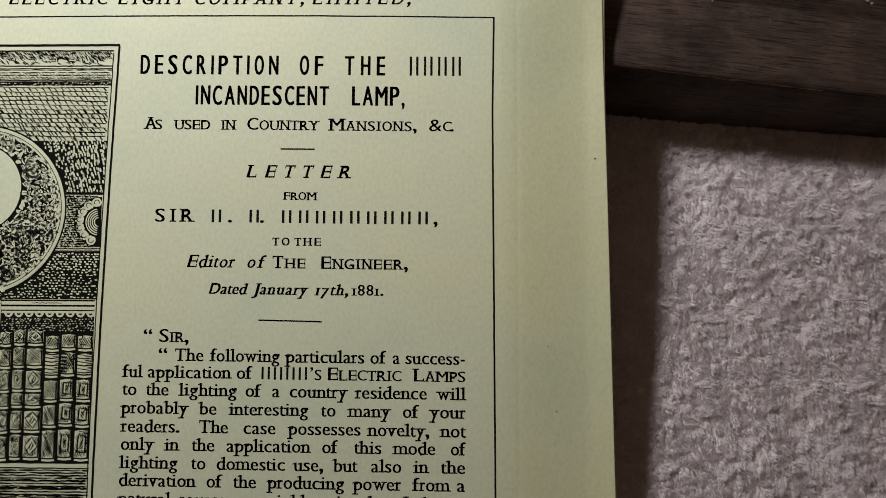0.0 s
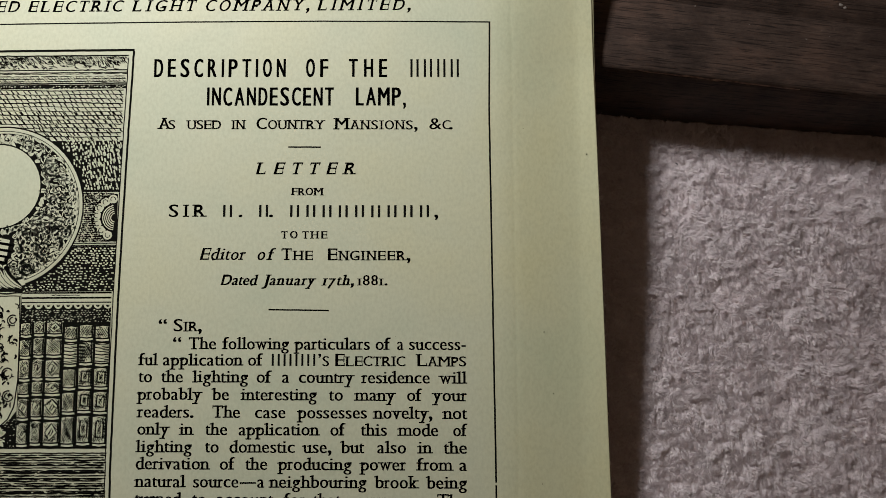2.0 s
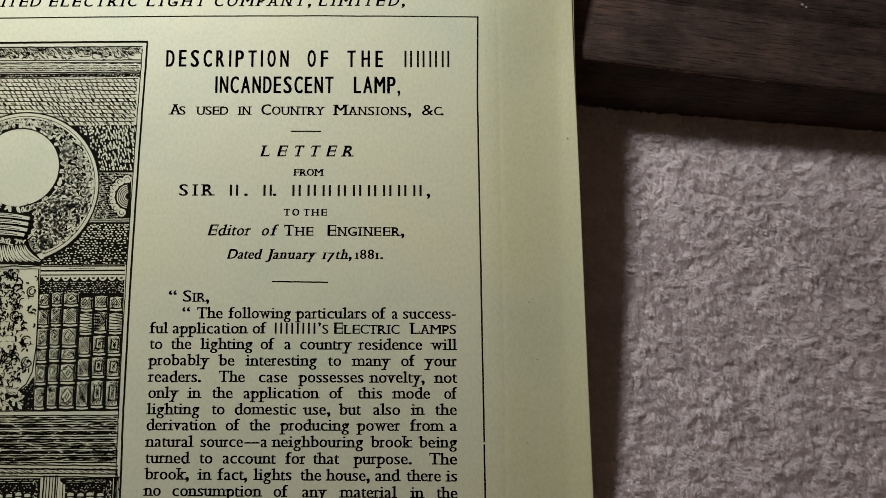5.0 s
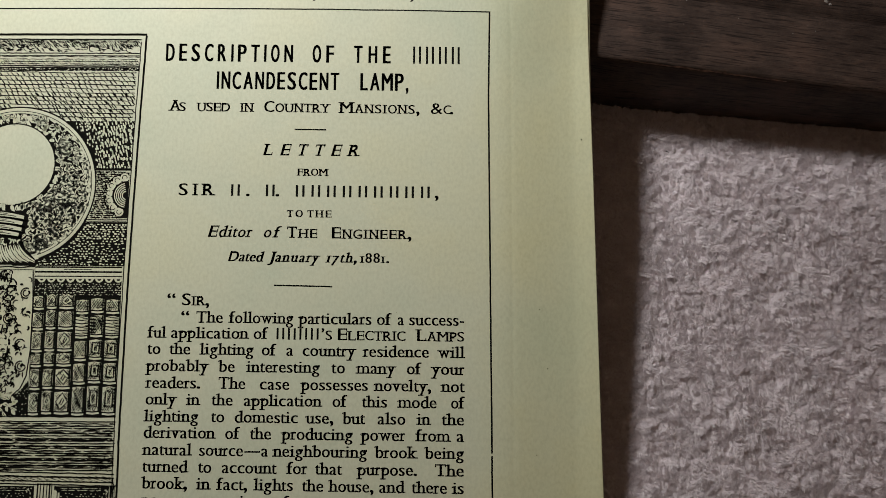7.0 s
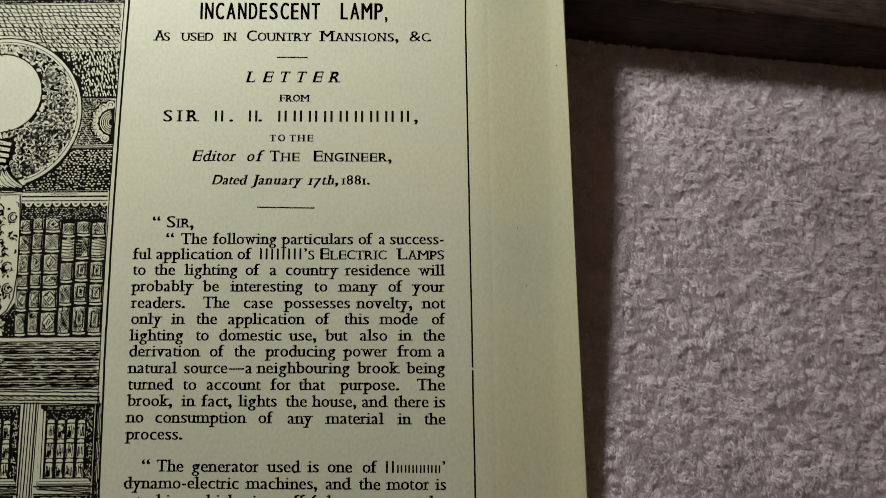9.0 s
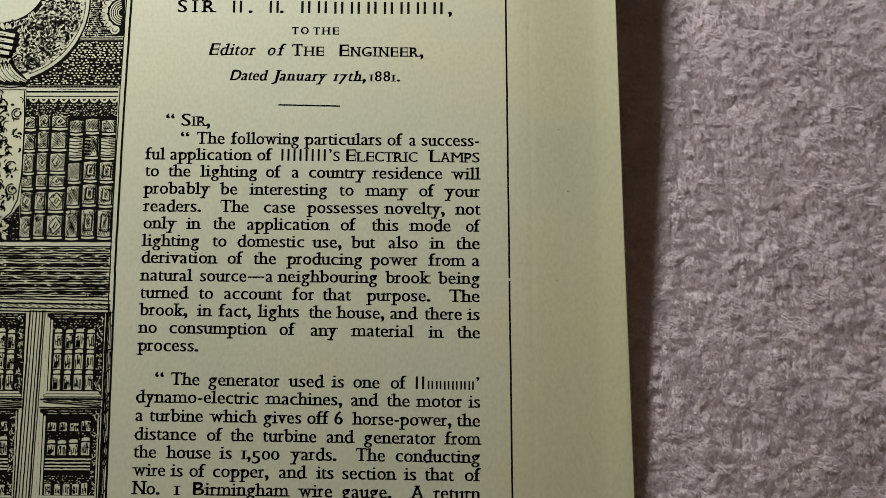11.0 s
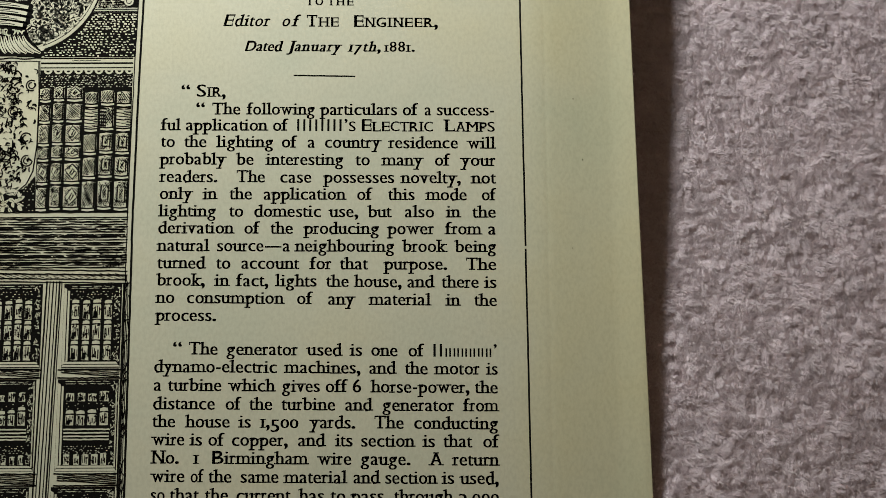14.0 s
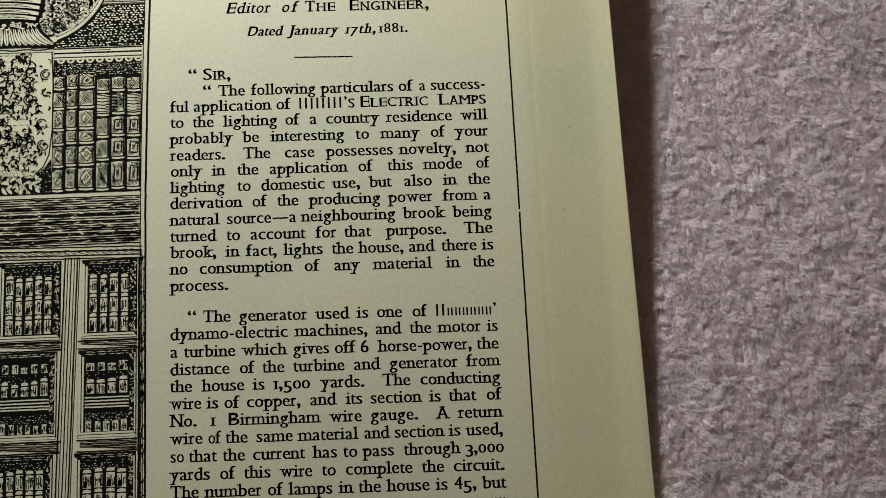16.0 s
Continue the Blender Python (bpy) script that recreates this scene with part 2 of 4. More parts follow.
def pile(count, x0, x1, y0, y1, seed):
    """Short soft hairs, each a curling tapering blade, that gather in small tufts lying this way and that."""
    r = np.random.default_rng(seed)
    x, y = r.uniform(x0, x1, count), r.uniform(y0, y1, count)
    cx, cy, a, b = tuft(x, y)
    lay = 2.4 * value_noise(x / 11, y / 9, 11) + 2.6 * value_noise(x / 2.4, y / 2.0, 12) + 0.7 * (a - 0.5) + r.normal(0, 0.35, count) + 2.2
    pull = 0.35
    dx, dy = 0.8 * np.cos(lay) + pull * (cx - x), 0.8 * np.sin(lay) + pull * (cy - y)
    turn = np.arctan2(dy, dx)
    length = np.clip(0.95 + 0.35 * value_noise(x / 3, y / 3, 13) + 0.3 * (b - 0.5) + r.normal(0, 0.25, count), 0.4, 1.9)
    # longer along the bar's foot: the added length stands in for soft contact shade
    near = np.exp(-((y - (77.5 - 0.079 * (x - 41))) / 2.2) ** 2)
    length = length * (1 + 1.0 * near)
    lean = np.clip(0.85 + 0.3 * value_noise(x / 4, y / 4, 14) + r.normal(0, 0.2, count), 0.15, 1.35)
    curl = 1.1 * value_noise(x / 1.6, y / 1.4, 15) + r.normal(0, 0.6, count)
    width = r.uniform(0.06, 0.125, count)
    px, py, pz = x, y, blanket_level(x, y) - 0.9 + blanket_relief(x, y)
    rows = []
    for k, wide in enumerate((0.9, 1.0, 0.8, 0.15)):
        h = turn + curl * k / 2
        ex, ey = np.cos(h), np.sin(h)
        rows.append((px - ey * width * wide, py + ex * width * wide, pz))
        rows.append((px + ey * width * wide, py - ex * width * wide, pz))
        v = lean * (0.5 + 0.42 * k)
        px, py, pz = px + ex * length / 3 * np.sin(v), py + ey * length / 3 * np.sin(v), pz + length / 3 * np.cos(v)
    v = np.stack([np.stack(q, 1) for q in rows], 1).reshape(-1, 3)
    base = np.arange(count)[:, None] * 8
    f = np.concatenate([base + np.array([[0, 1, 3, 2]]) + 2 * k for k in range(3)])
    return mesh_from("nap", v, f, PILE, True)


tagged(part("nap", pile(290000, 33, 142, -112, 84, 21), blanket, "soft tufted hairs of the fleece"), kind="stuff")


# ---- the dark wooden bar on which the page's far end lies ----
def wood_bar():
    ob = tagged(new("wooden_bar"), "dark stained worn wooden frame bar lying on the blanket", "wooden bar")
    # outline across the bar: y backwards, z up
    prof = [(-9.4, -22), (-9.1, -12), (-7.8, -3), (-4.0, 6), (-1.3, 10.4), (-0.5, 11.6), (0.4, 12.0), (4, 11.75), (11, 11.0), (18.6, 10.1), (19.2, 9.5), (20.0, 9.4), (20.6, 9.9), (30, 9.2), (58, 7.6), (60, 6.6), (60.5, 3), (60.5, -22)]
    us = np.r_[-24, np.linspace(-23, 226, 150), 227]
    n = len(prof)
    v = []
    for k, u in enumerate(us):
        for j, (py, pz) in enumerate(prof):
            if j < 4:
                py *= 1.06 - 0.0032 * u
            end = 0.6 if k in (0, len(us) - 1) else 0.0
            wob = 0.12 * float(noise.noise((u * 0.05, j * 0.7, 0))) + 0.10 * float(noise.noise((u * 0.35, j * 0.9, 4)))
            edge = 0.25 * float(noise.noise((u * 0.12, 0.0, 9))) if 3 <= j <= 6 else 0.0
            v.append((u, py + wob + edge + end * (1 if py < 20 else -1), pz + wob * 0.5 - (end if pz > 5 else 0)))
    f = []
    for k in range(len(us) - 1):
        for j in range(n - 1):
            a = k * n + j
            f.append((a, a + n, a + n + 1, a + 1))
        f.append((k * n + n - 1, (k + 1) * n + n - 1, (k + 1) * n, k * n))
    f.append(tuple(range(n)))
    f.append(tuple((len(us) - 1) * n + j for j in range(n - 1, -1, -1)))
    part("bar", mesh_from("bar", v, f, WOOD, True), ob)
    # pale worn splinter along the front edge
    v, f = [], []
    us2 = np.linspace(8, 52, 90)
    for k, u in enumerate(us2):
        t = (u - 8) / 44
        w = (0.13 * math.sin(math.pi * t) + 0.03) * max(0.25, 1 + 1.3 * float(noise.noise((u * 0.6, 2, 2))))
        yy = -0.55 - 0.35 * t + 0.14 * float(noise.noise((u * 0.2, 5, 1)))
        v += [(u, yy - w, 11.55), (u, yy + w, 12.0)]
    f = [(2 * k, 2 * k + 2, 2 * k + 3, 2 * k + 1) for k in range(len(us2) - 1)]
    part("worn_edge", mesh_from("worn_edge", v, f, WORN), ob, "pale worn splinter along the edge")
    # pale chips and dust grains on the top
    for u, y, r in ((51.2, 9.0, 0.4), (53.8, 13.4, 0.55), (54.6, 12.2, 0.3), (63.8, 24.4, 0.8), (65.0, 23.8, 0.6), (38.0, 15.8, 0.22), (23, 19.2, 0.22), (37.6, 7.4, 0.2),
                    (61, 4.5, 0.25), (70, 8, 0.25), (46, 3.4, 0.2), (57, 10.2, 0.2), (60.5, 15, 0.22), (22, 12, 0.18)):
        z = 12.0 - 0.098 * y
        n = 9
        v = [(u + r * rng.uniform(0.5, 1.3) * math.cos(a), y + 0.7 * r * rng.uniform(0.5, 1.4) * math.sin(a), z - 0.05) for a in np.linspace(0, 2 * math.pi, n + 1)[:-1]]
        v.append((u + 0.2 * r, y, z + 0.1))
        part("chip", mesh_from("chip", v, [(k, (k + 1) % n, n) for k in range(n)], CHIP), ob)
    ob.matrix_world = pose(41 * MM, 87.9 * MM, 2.0 * MM, 0, 7.8, -4.5)
    return ob


wood_bar()

# ---- the booklet: a block of sheets and the printed top page ----
EDGE_X, LEFT_X, TOP_Y, LOW_Y = 39.5, -171.0, 128.0, -168.0


def page_height(x, y):
    """Flat over the print, sagging over the margin to the free edge."""
    t = np.clip((x - 13.0) / 21.5, 0, 1)
    s = 0.75 * t * t * (3 - 2 * t) + 0.25 * t
    drop = 2.2 - 0.008 * (50 - np.clip(y, -110, 50)) + 0.022 * np.clip(y - 50, 0, 36)
    # it dips where it meets the bar's front edge and rises again behind it
    drop = drop + 0.3 * np.exp(-(((y - 87) / 16) ** 2)) - 0.0028 * np.clip(y - 84, 0, 30) ** 2
    lip = np.clip((x - 33.0) / 6.5, 0, 1) ** 1.5
    crease = np.exp(-(((x - 17.6 + 0.004 * y) / 0.55) ** 2))
    return PAGE_Z - drop * s + 0.5 * lip - 0.035 * crease * (t > 0)


booklet = tagged(new("printed_booklet"), "cream printed booklet open at an engraved page", "booklet")
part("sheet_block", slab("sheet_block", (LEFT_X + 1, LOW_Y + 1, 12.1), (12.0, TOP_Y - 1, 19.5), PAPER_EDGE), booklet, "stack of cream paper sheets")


def edge_x(y):
    """The free edge runs slightly askew to the print."""
    return EDGE_X - 0.0165 * (y - 17)


def page_sheet(name, sink, shift, mat):
    """One thin sheet; sink: how far it lies under the top page; shift: how far its free edge stands out, by height."""
    us = np.r_[np.linspace(0, 0.87, 50), np.linspace(0.88, 1, 110)]
    ys = np.linspace(LOW_Y, TOP_Y, 150)
    gu, gy = np.meshgrid(us, ys)
    nx, ny = len(us), len(ys)
    gx = LEFT_X + gu * (edge_x(gy) - LEFT_X)
    gx = gx + np.where(gx > 12, (0.2 * value_noise(gy / 60, gy * 0, 8) + shift(gy)) * (gx - 12) / 27, 0)
    top = np.c_[gx.ravel(), gy.ravel(), (page_height(gx, gy) - sink).ravel()]
    low = top - [0, 0, 0.11]
    v = np.r_[top, low]
    m = nx * ny
    i = (np.arange(ny - 1)[:, None] * nx + np.arange(nx - 1)[None, :]).ravel()
    f = np.c_[i, i + 1, i + nx + 1, i + nx].tolist() + np.c_[i + nx + m, i + nx + 1 + m, i + 1 + m, i + m].tolist()
    rim = [*range(nx), *(nx * k + nx - 1 for k in range(1, ny)), *(nx * (ny - 1) + k for k in range(nx - 2, -1, -1)), *(nx * k for k in range(ny - 2, 0, -1))]
    f += [(rim[(k + 1) % len(rim)], rim[k], rim[k] + m, rim[(k + 1) % len(rim)] + m) for k in range(len(rim))]
    return mesh_from(name, v, f, mat, True)


page = part("page", page_sheet("page", 0.0, lambda y: 0 * y, PAPER), booklet, "cream paper page with black print")
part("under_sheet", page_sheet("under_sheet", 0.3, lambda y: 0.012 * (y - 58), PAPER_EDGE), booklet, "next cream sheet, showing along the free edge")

# ---- strokes of printing ink ----
class Print:
    """Collects flat ink (or bare-paper) shapes that lie on the page."""

    def __init__(self, lift=0.02, weight=1.0):
        self.v, self.f, self.lift, self.weight = [], [], lift, weight

    def poly(self, pts):
        b = len(self.v)
        self.v += [(x, y, PAGE_Z + self.lift) for x, y in pts]
        self.f.append(tuple(range(b, b + len(pts))))

    def stroke(self, pts, width, taper=0.0):
        """A line of the given width along points; taper thins its ends."""
        n = len(pts)
        b = len(self.v)
        for k, (x, y) in enumerate(pts):
            xa, ya = pts[max(k - 1, 0)]
            xb, yb = pts[min(k + 1, n - 1)]
            d = math.hypot(xb - xa, yb - ya) or 1e-6
            w = width * self.weight / 2
            if taper:
                w *= 1 - taper * abs(2 * k / (n - 1) - 1) ** 2
            ox, oy = -(yb - ya) / d * w, (xb - xa) / d * w
            self.v += [(x + ox, y + oy, PAGE_Z + self.lift), (x - ox, y - oy, PAGE_Z + self.lift)]
        self.f += [(b + 2 * k + 1, b + 2 * k + 3, b + 2 * k + 2, b + 2 * k) for k in range(n - 1)]

    def add(self, name, mat, parent, label="", kind=""):
        if not self.v:
            return None
        ob = part(name, mesh_from(name, self.v, self.f, mat), parent, label)
        return tagged(ob, kind=kind) if kind else ob


# ---- lettering: the built-in font, given serifs and thick stems ----
WIDE = {}
for chars, w in (("ijlt1", 278), ("fr", 333), ("s", 389), ("acez", 444), ("bdghknopquvxy", 500), ("w", 722), ("m", 778), ("I", 350), ("J", 389), ("PFS", 560), ("ELTZ", 611),
                 ("BCR", 667), ("ADGHKNOQUVXY", 722), ("M", 889), ("W", 944), ("023456789", 500), (".,", 250), ("-", 333), ("—", 1000), ("“", 444), ("’", 300), ("&", 778),
                 ("#", 722), ("~", 460)):
    for ch in chars:
        WIDE[ch] = w / 1000
GLYPHS = {}
font_curve = bpy.data.curves.new("lettering", "FONT")
font_curve.resolution_u = 3
font_object = new("lettering", font_curve)


def outline(ch, thin):
    """Vertices and faces of one letter of the built-in font, 1 high."""
    font_curve.body, font_curve.offset = ch, -thin
    bpy.context.view_layer.update()
    me = bpy.data.meshes.new_from_object(font_object.evaluated_get(bpy.context.evaluated_depsgraph_get()))
    v = np.array([q.co[:2] for q in me.vertices]).reshape(-1, 2)
    f = [tuple(p.vertices) for p in me.polygons]
    count = {}
    for p in f:
        for a, b in zip(p, p[1:] + p[:1]):
            key = (min(a, b), max(a, b))
            count[key] = count.get(key, 0) + 1
    edges = [k for k, c in count.items() if c == 1]
    bpy.data.meshes.remove(me)
    return v, f, edges


def glyph(ch, style):
    """A letter as (vertices, faces, width), one em high."""
    key = (ch, style)
    if key in GLYPHS:
        return GLYPHS[key]
    adv = WIDE.get(ch, 0.5)
    if ch in "#~":
        h = 0.66 if ch == "#" else 0.45
        w = 0.13 if ch == "#" else 0.10
        v = np.array([(x, y) for a in (0.16 * adv, 0.84 * adv - w) for x, y in ((a, 0), (a + w, 0), (a + w, h), (a, h))])
        if style == "sans":
            v, adv = v * [0.62, 1.03], adv * 0.62
        GLYPHS[key] = (v, [(0, 1, 2, 3), (4, 5, 6, 7)], adv)
        return GLYPHS[key]
    serif = style != "sans"
    v, f, edges = outline(ch, 0.006 if serif and ch not in "MWN" else 0.0)
    lo, hi = v[:, 0].min(), v[:, 0].max()
    if serif:
        side = {"I": 0.11, "l": 0.09, "i": 0.09, "1": 0.09, "j": 0.06, ".": 0.07, ",": 0.07, "’": 0.08, "“": 0.05, "f": 0.0, "t": 0.01, "r": 0.03}.get(ch, 0.045)
        left, right = side, side
        if ch in "hnmuHMNUXKvwxyVWYA":
            left, right = 0.075, 0.075
        elif ch in "bpkrDEFPRBL":
            left, right = 0.08, 0.035
        elif ch in "dqgu":
            left, right = 0.035, 0.07
        if ch in "Il1i":
            k = 1.0
            shift = adv / 2 - (lo + hi) / 2
        else:
            k = (adv - left - right) / (hi - lo)
            shift = left - lo * k
    else:
        k = 0.5 if ch in "I.," else {"E": 0.26, "F": 0.26, "L": 0.25, "M": 0.39, "W": 0.4, "A": 0.33, "T": 0.29}.get(ch, 0.295) / (hi - lo)
        adv = (hi - lo) * k
        shift = -lo * k
    v = v * [k, 1] + [shift, 0]
    verts, faces = [], []

    def put(pts, polys):
        b = sum(len(q) for q in verts)
        verts.append(np.asarray(pts, dtype=float))
        faces.extend(tuple(b + i for i in p) for p in polys)

    if not serif:
        for d in (-0.022, 0.0, 0.022):
            put(v + [d, 0], f)
    elif ch in "-—":
        put(v, f)
    else:
        spread = (0.016 if ch in "MWNmw&" else 0.024) * (1.45 if "bold" in style else 1.0)
        for d in (-spread, -spread / 2, 0.0, spread / 2, spread):
            put(v + [d, 0], f)
        for a, b in edges:
            (xa, ya), (xb, yb) = v[a], v[b]
            w, mid, level = abs(xa - xb), (xa + xb) / 2, (ya + yb) / 2
            flat = abs(ya - yb) < 0.003
            if flat and 0.05 < w < 0.19 and ch.isalnum() and ch not in "023456789aest" :
                foot = level < 0.05
                if not foot and ch in "f":
                    continue
                reach = 0.095
                left, right = min(xa, xb) - 0.026 - reach, max(xa, xb) + 0.026 + reach
                if not foot and ch.islower() and ch not in "vwxyk":
                    right = max(xa, xb) + 0.028
                t = 0.066
                if foot:
                    put([(left, level), (right, level), (right, level + t), (left, level + t)], [(0, 1, 2, 3)])
                elif ch.islower() and ch not in "vwxyk":
                    put([(left, level - t * 1.6), (right, level - t), (right, level + 0.012), (left, level - t * 0.7)], [(0, 1, 2, 3)])
                else:
                    put([(left, level - t), (right, level - t), (right, level), (left, level)], [(0, 1, 2, 3)])
            elif abs(xa - xb) < 0.012 and 0.03 < abs(ya - yb) < 0.12 and ch in "EFTLZ":
                down = level > 0.5
                ya2 = level - 0.13 if down or 0.2 < level < 0.5 else level - 0.03
                yb2 = level + 0.03 if down else level + 0.13
                put([(mid - 0.04, ya2), (mid + 0.012, ya2), (mid + 0.012, yb2), (mid - 0.04, yb2)], [(0, 1, 2, 3)])
    v = np.concatenate(verts)
    if ch in "10" and serif:
        v = v * [1, 0.68]
    elif ch in "3579" and serif:
        v = v * [1, 0.95] + [0, -0.2]
    if ch in ".," and serif:
        v = v * [1.35, 1.3] - [0.05, 0]
    elif ch == "“":
        v = (v - [0.2, 0.6]) * [1.2, 1.15] + [0.2, 0.58]
    elif ch == "-":
        v = v * [1, 1.25] - [0, 0.04]
    elif ch == "—":
        mid = (v[:, 1].min() + v[:, 1].max()) / 2
        v = (v - [0, mid]) * [1, 1.7] + [0, mid]
    if "italic" in style:
        v = v * [0.94, 1] + np.c_[0.26 * v[:, 1], 0 * v[:, 1]]
    GLYPHS[key] = (v, faces, adv)
    return GLYPHS[key]


def letters(word, style):
    """(letter, scale) pairs of a word; a leading ^ sets it in small capitals."""
    if word.startswith("^"):
        return [(c, 1.0) if not c.islower() else (c.upper(), 0.80) for c in word[1:]]
    return [(c, 1.0) for c in word]


def word_width(word, size, style):
    return sum(glyph(c, style)[2] * s for c, s in letters(word, style)) * size


def set_word(ink, word, x0, x1, y, size, style, slope, spread=None):
    """Set a word between x0 and x1: letters keep their shape when spread, and are squeezed otherwise."""
    seq = letters(word, style)
    natural = word_width(word, size, style)
    gap = (x1 - x0 - natural) / max(len(seq) - 1, 1) if spread else 0.0
    squeeze = 1.0 if spread else (x1 - x0) / natural
    x = x0
    for c, s in seq:
        v, f, adv = glyph(c, style)
        b = len(ink.v)
        jx, jy = rng.normal(0, 0.018), rng.normal(0, 0.02)
        ink.v += [(x + px * size * s * squeeze + jx, y + slope * (x - x0) + py * size * s + jy, PAGE_Z + ink.lift) for px, py in v]
        ink.f += [tuple(b + i for i in p) for p in f]
        x += adv * size * s * squeeze + gap


def display_line(y, size, style, slope, words, label=""):
    ink = Print(0.02)
    first = words[0][1]
    for w, x0, x1 in words:
        set_word(ink, w, x0, x1, y + slope * (x0 - first), size, style, slope, True)
    ink.add("text_line", INK, page, label)


def body_line(y, text, x0=-75.0, x1=5.3, size=4.43, slope=-0.008, last=False):
    """A justified line; y is its baseline at the column's left side."""
    ink = Print(0.02)
    words = text.split(" ")
    widths = [word_width(w, size, "serif") for w in words]
    weights = [1.75 if w.endswith(".") and len(w) > 2 else 1.0 for w in words[:-1]]
    room = x1 - x0 - sum(widths)
    x = x0
    for k, w in enumerate(words):
        set_word(ink, w, x, x + widths[k], y + slope * (x + 75), size, "serif", slope)
        if k < len(weights):
            x += widths[k] + (1.25 * weights[k] if last else room * weights[k] / sum(weights))
    ink.add("text_line", INK, page)


def set_line(y, text, starts, slope, size=4.43):
    """A line of the letter with the place where each of its words starts; words give way where they would touch."""
    ink = Print(0.02)
    words = text.split(" ")
    for k, (w, x) in enumerate(zip(words, starts)):
        end = starts[k + 1] - 1.15 if k + 1 < len(words) else 5.35
        wide = min(word_width(w, size, "serif"), end - x) if k + 1 < len(words) else end - x
        set_word(ink, w, x, x + wide, y + slope * (x + 75), size, "serif", slope)
    ink.add("text_line", INK, page)


S1 = -0.0085
display_line(101.15, 4.4, "italic", -0.0035, [("UNITED", -126.5, -108.3), ("ELECTRIC", -106.3, -81.8), ("LIGHT", -79.5, -63.2), ("COMPANY,", -60.9, -33.9), ("LIMITED,", -32.2, -8.1)])
display_line(83.8, 6.85, "sans", S1, [("DESCRIPTION", -73.1, -40.0), ("OF", -34.6, -29.2), ("THE", -23.7, -14.3), ("####", -8.8, 4.4)])
display_line(76.3, 6.85, "sans", S1, [("INCANDESCENT", -59.5, -27.7), ("LAMP,", -21.9, -9.6)])
display_line(70.3, 4.3, "serif", S1, [("^As", -71.8, -67.4), ("^used", -64.6, -55.9), ("^in", -53.4, -49.8), ("^Country", -47.1, -29.8), ("^Mansions,", -27.5, -6.4), ("&", -3.7, -0.8), ("^c.", -0.4, 2.4)])
display_line(58.6, 4.5, "italic", S1, [("LETTER", -47.2, -22.2)])
display_line(53.25, 2.75, "bold", S1, [("FROM", -38.0, -30.0)])
display_line(48.0, 4.6, "serif", S1, [("SIR", -68.6, -59.4), ("#.", -55.5, -50.0), ("#.", -46.5, -42.4), ("#########,", -38.8, -1.3)])
display_line(42.4, 2.75, "bold", S1, [("TO", -40.4, -36.3), ("THE", -35.2, -28.9)])
display_line(37.2, 4.4, "italic", S1, [("Editor", -60.8, -49.4), ("of", -46.5, -42.4)])
display_line(37.0, 4.4, "serif", S1, [("^The", -40.3, -32.4), ("^Engineer,", -29.0, -8.2)])
display_line(30.9, 3.9, "bold italic", S1, [("Dated", -55.4, -46.3), ("January", -45.0, -32.0), ("17th,", -30.2, -22.2)])
display_line(30.65, 3.7, "serif", S1, [("1881.", -21.4, -13.9)])
body_line(19.65, "“", -70.3, -68.3, slope=S1)
body_line(19.65, "^Sir,", -66.7, -58.9, slope=S1)
body_line(15.27, "“", -66.6, -64.6)
set_line(15.27, "The following particulars of a success-", (-62.8, -54.4, -36.8, -17.0, -11.7, -8.8), -0.008)
set_line(11.3, "ful application of ^####’s ^Electric ^Lamps", (-74.9, -69.1, -48.2, -42.8, -27.0, -6.9), -0.008)
set_line(7.22, "to the lighting of a country residence will", (-74.9, -69.3, -61.6, -46.0, -39.8, -35.7, -20.3, -1.4), -0.009)
set_line(2.98, "probably be interesting to many of your", (-75.0, -56.7, -49.7, -28.2, -21.9, -9.3, -3.0), -0.009)
set_line(-1.3, "readers. The case possesses novelty, not", (-74.9, -56.6, -46.3, -35.8, -17.3, -0.5), -0.009)
set_line(-5.45, "only in the application of this mode of", (-74.9, -64.6, -58.2, -50.2, -27.9, -20.4, -11.4, 1.9), -0.008)
set_line(-9.62, "lighting to domestic use, but also in the", (-75.0, -58.2, -52.3, -34.4, -25.2, -16.5, -6.6, -0.3), -0.008)
set_line(-13.68, "derivation of the producing power from a", (-75.0, -54.6, -48.3, -40.4, -20.5, -6.8, 3.3), -0.008)
set_line(-17.9, "natural source—a neighbouring brook being", (-75.0, -61.0, -42.4, -17.0, -4.5), -0.008)
set_line(-22.02, "turned to account for that purpose. The", (-74.9, -61.0, -55.2, -38.9, -31.8, -21.4, -2.0), -0.01)
set_line(-26.1, "brook, in fact, lights the house, and there is", (-74.9, -61.3, -56.2, -47.0, -35.0, -28.3, -15.9, -7.7, 2.3), -0.012)
set_line(-30.2, "no consumption of any material in the", (-75.0, -67.8, -41.9, -34.6, -24.8, -6.8, -0.1), -0.014)
set_line(-42.22, "The generator used is one of #~~~~~~’", (-67.0, -58.2, -39.3, -29.3, -24.4, -15.7, -10.2), -0.013)
set_line(-46.35, "dynamo-electric machines, and the motor is", (-75.0, -44.5, -24.9, -16.4, -9.5, 2.6), -0.013)
set_line(-50.65, "a turbine which gives off 6 horse-power, the", (-75.0, -71.6, -57.5, -45.1, -35.0, -28.7, -24.3, -0.1), -0.013)
set_line(-54.92, "distance of the turbine and generator from", (-75.0, -58.2, -52.6, -45.1, -30.4, -21.7, -2.8), -0.012)
set_line(-59.02, "the house is 1,500 yards. The conducting", (-75.0, -67.3, -55.0, -50.0, -38.5, -23.5, -14.4), -0.012)
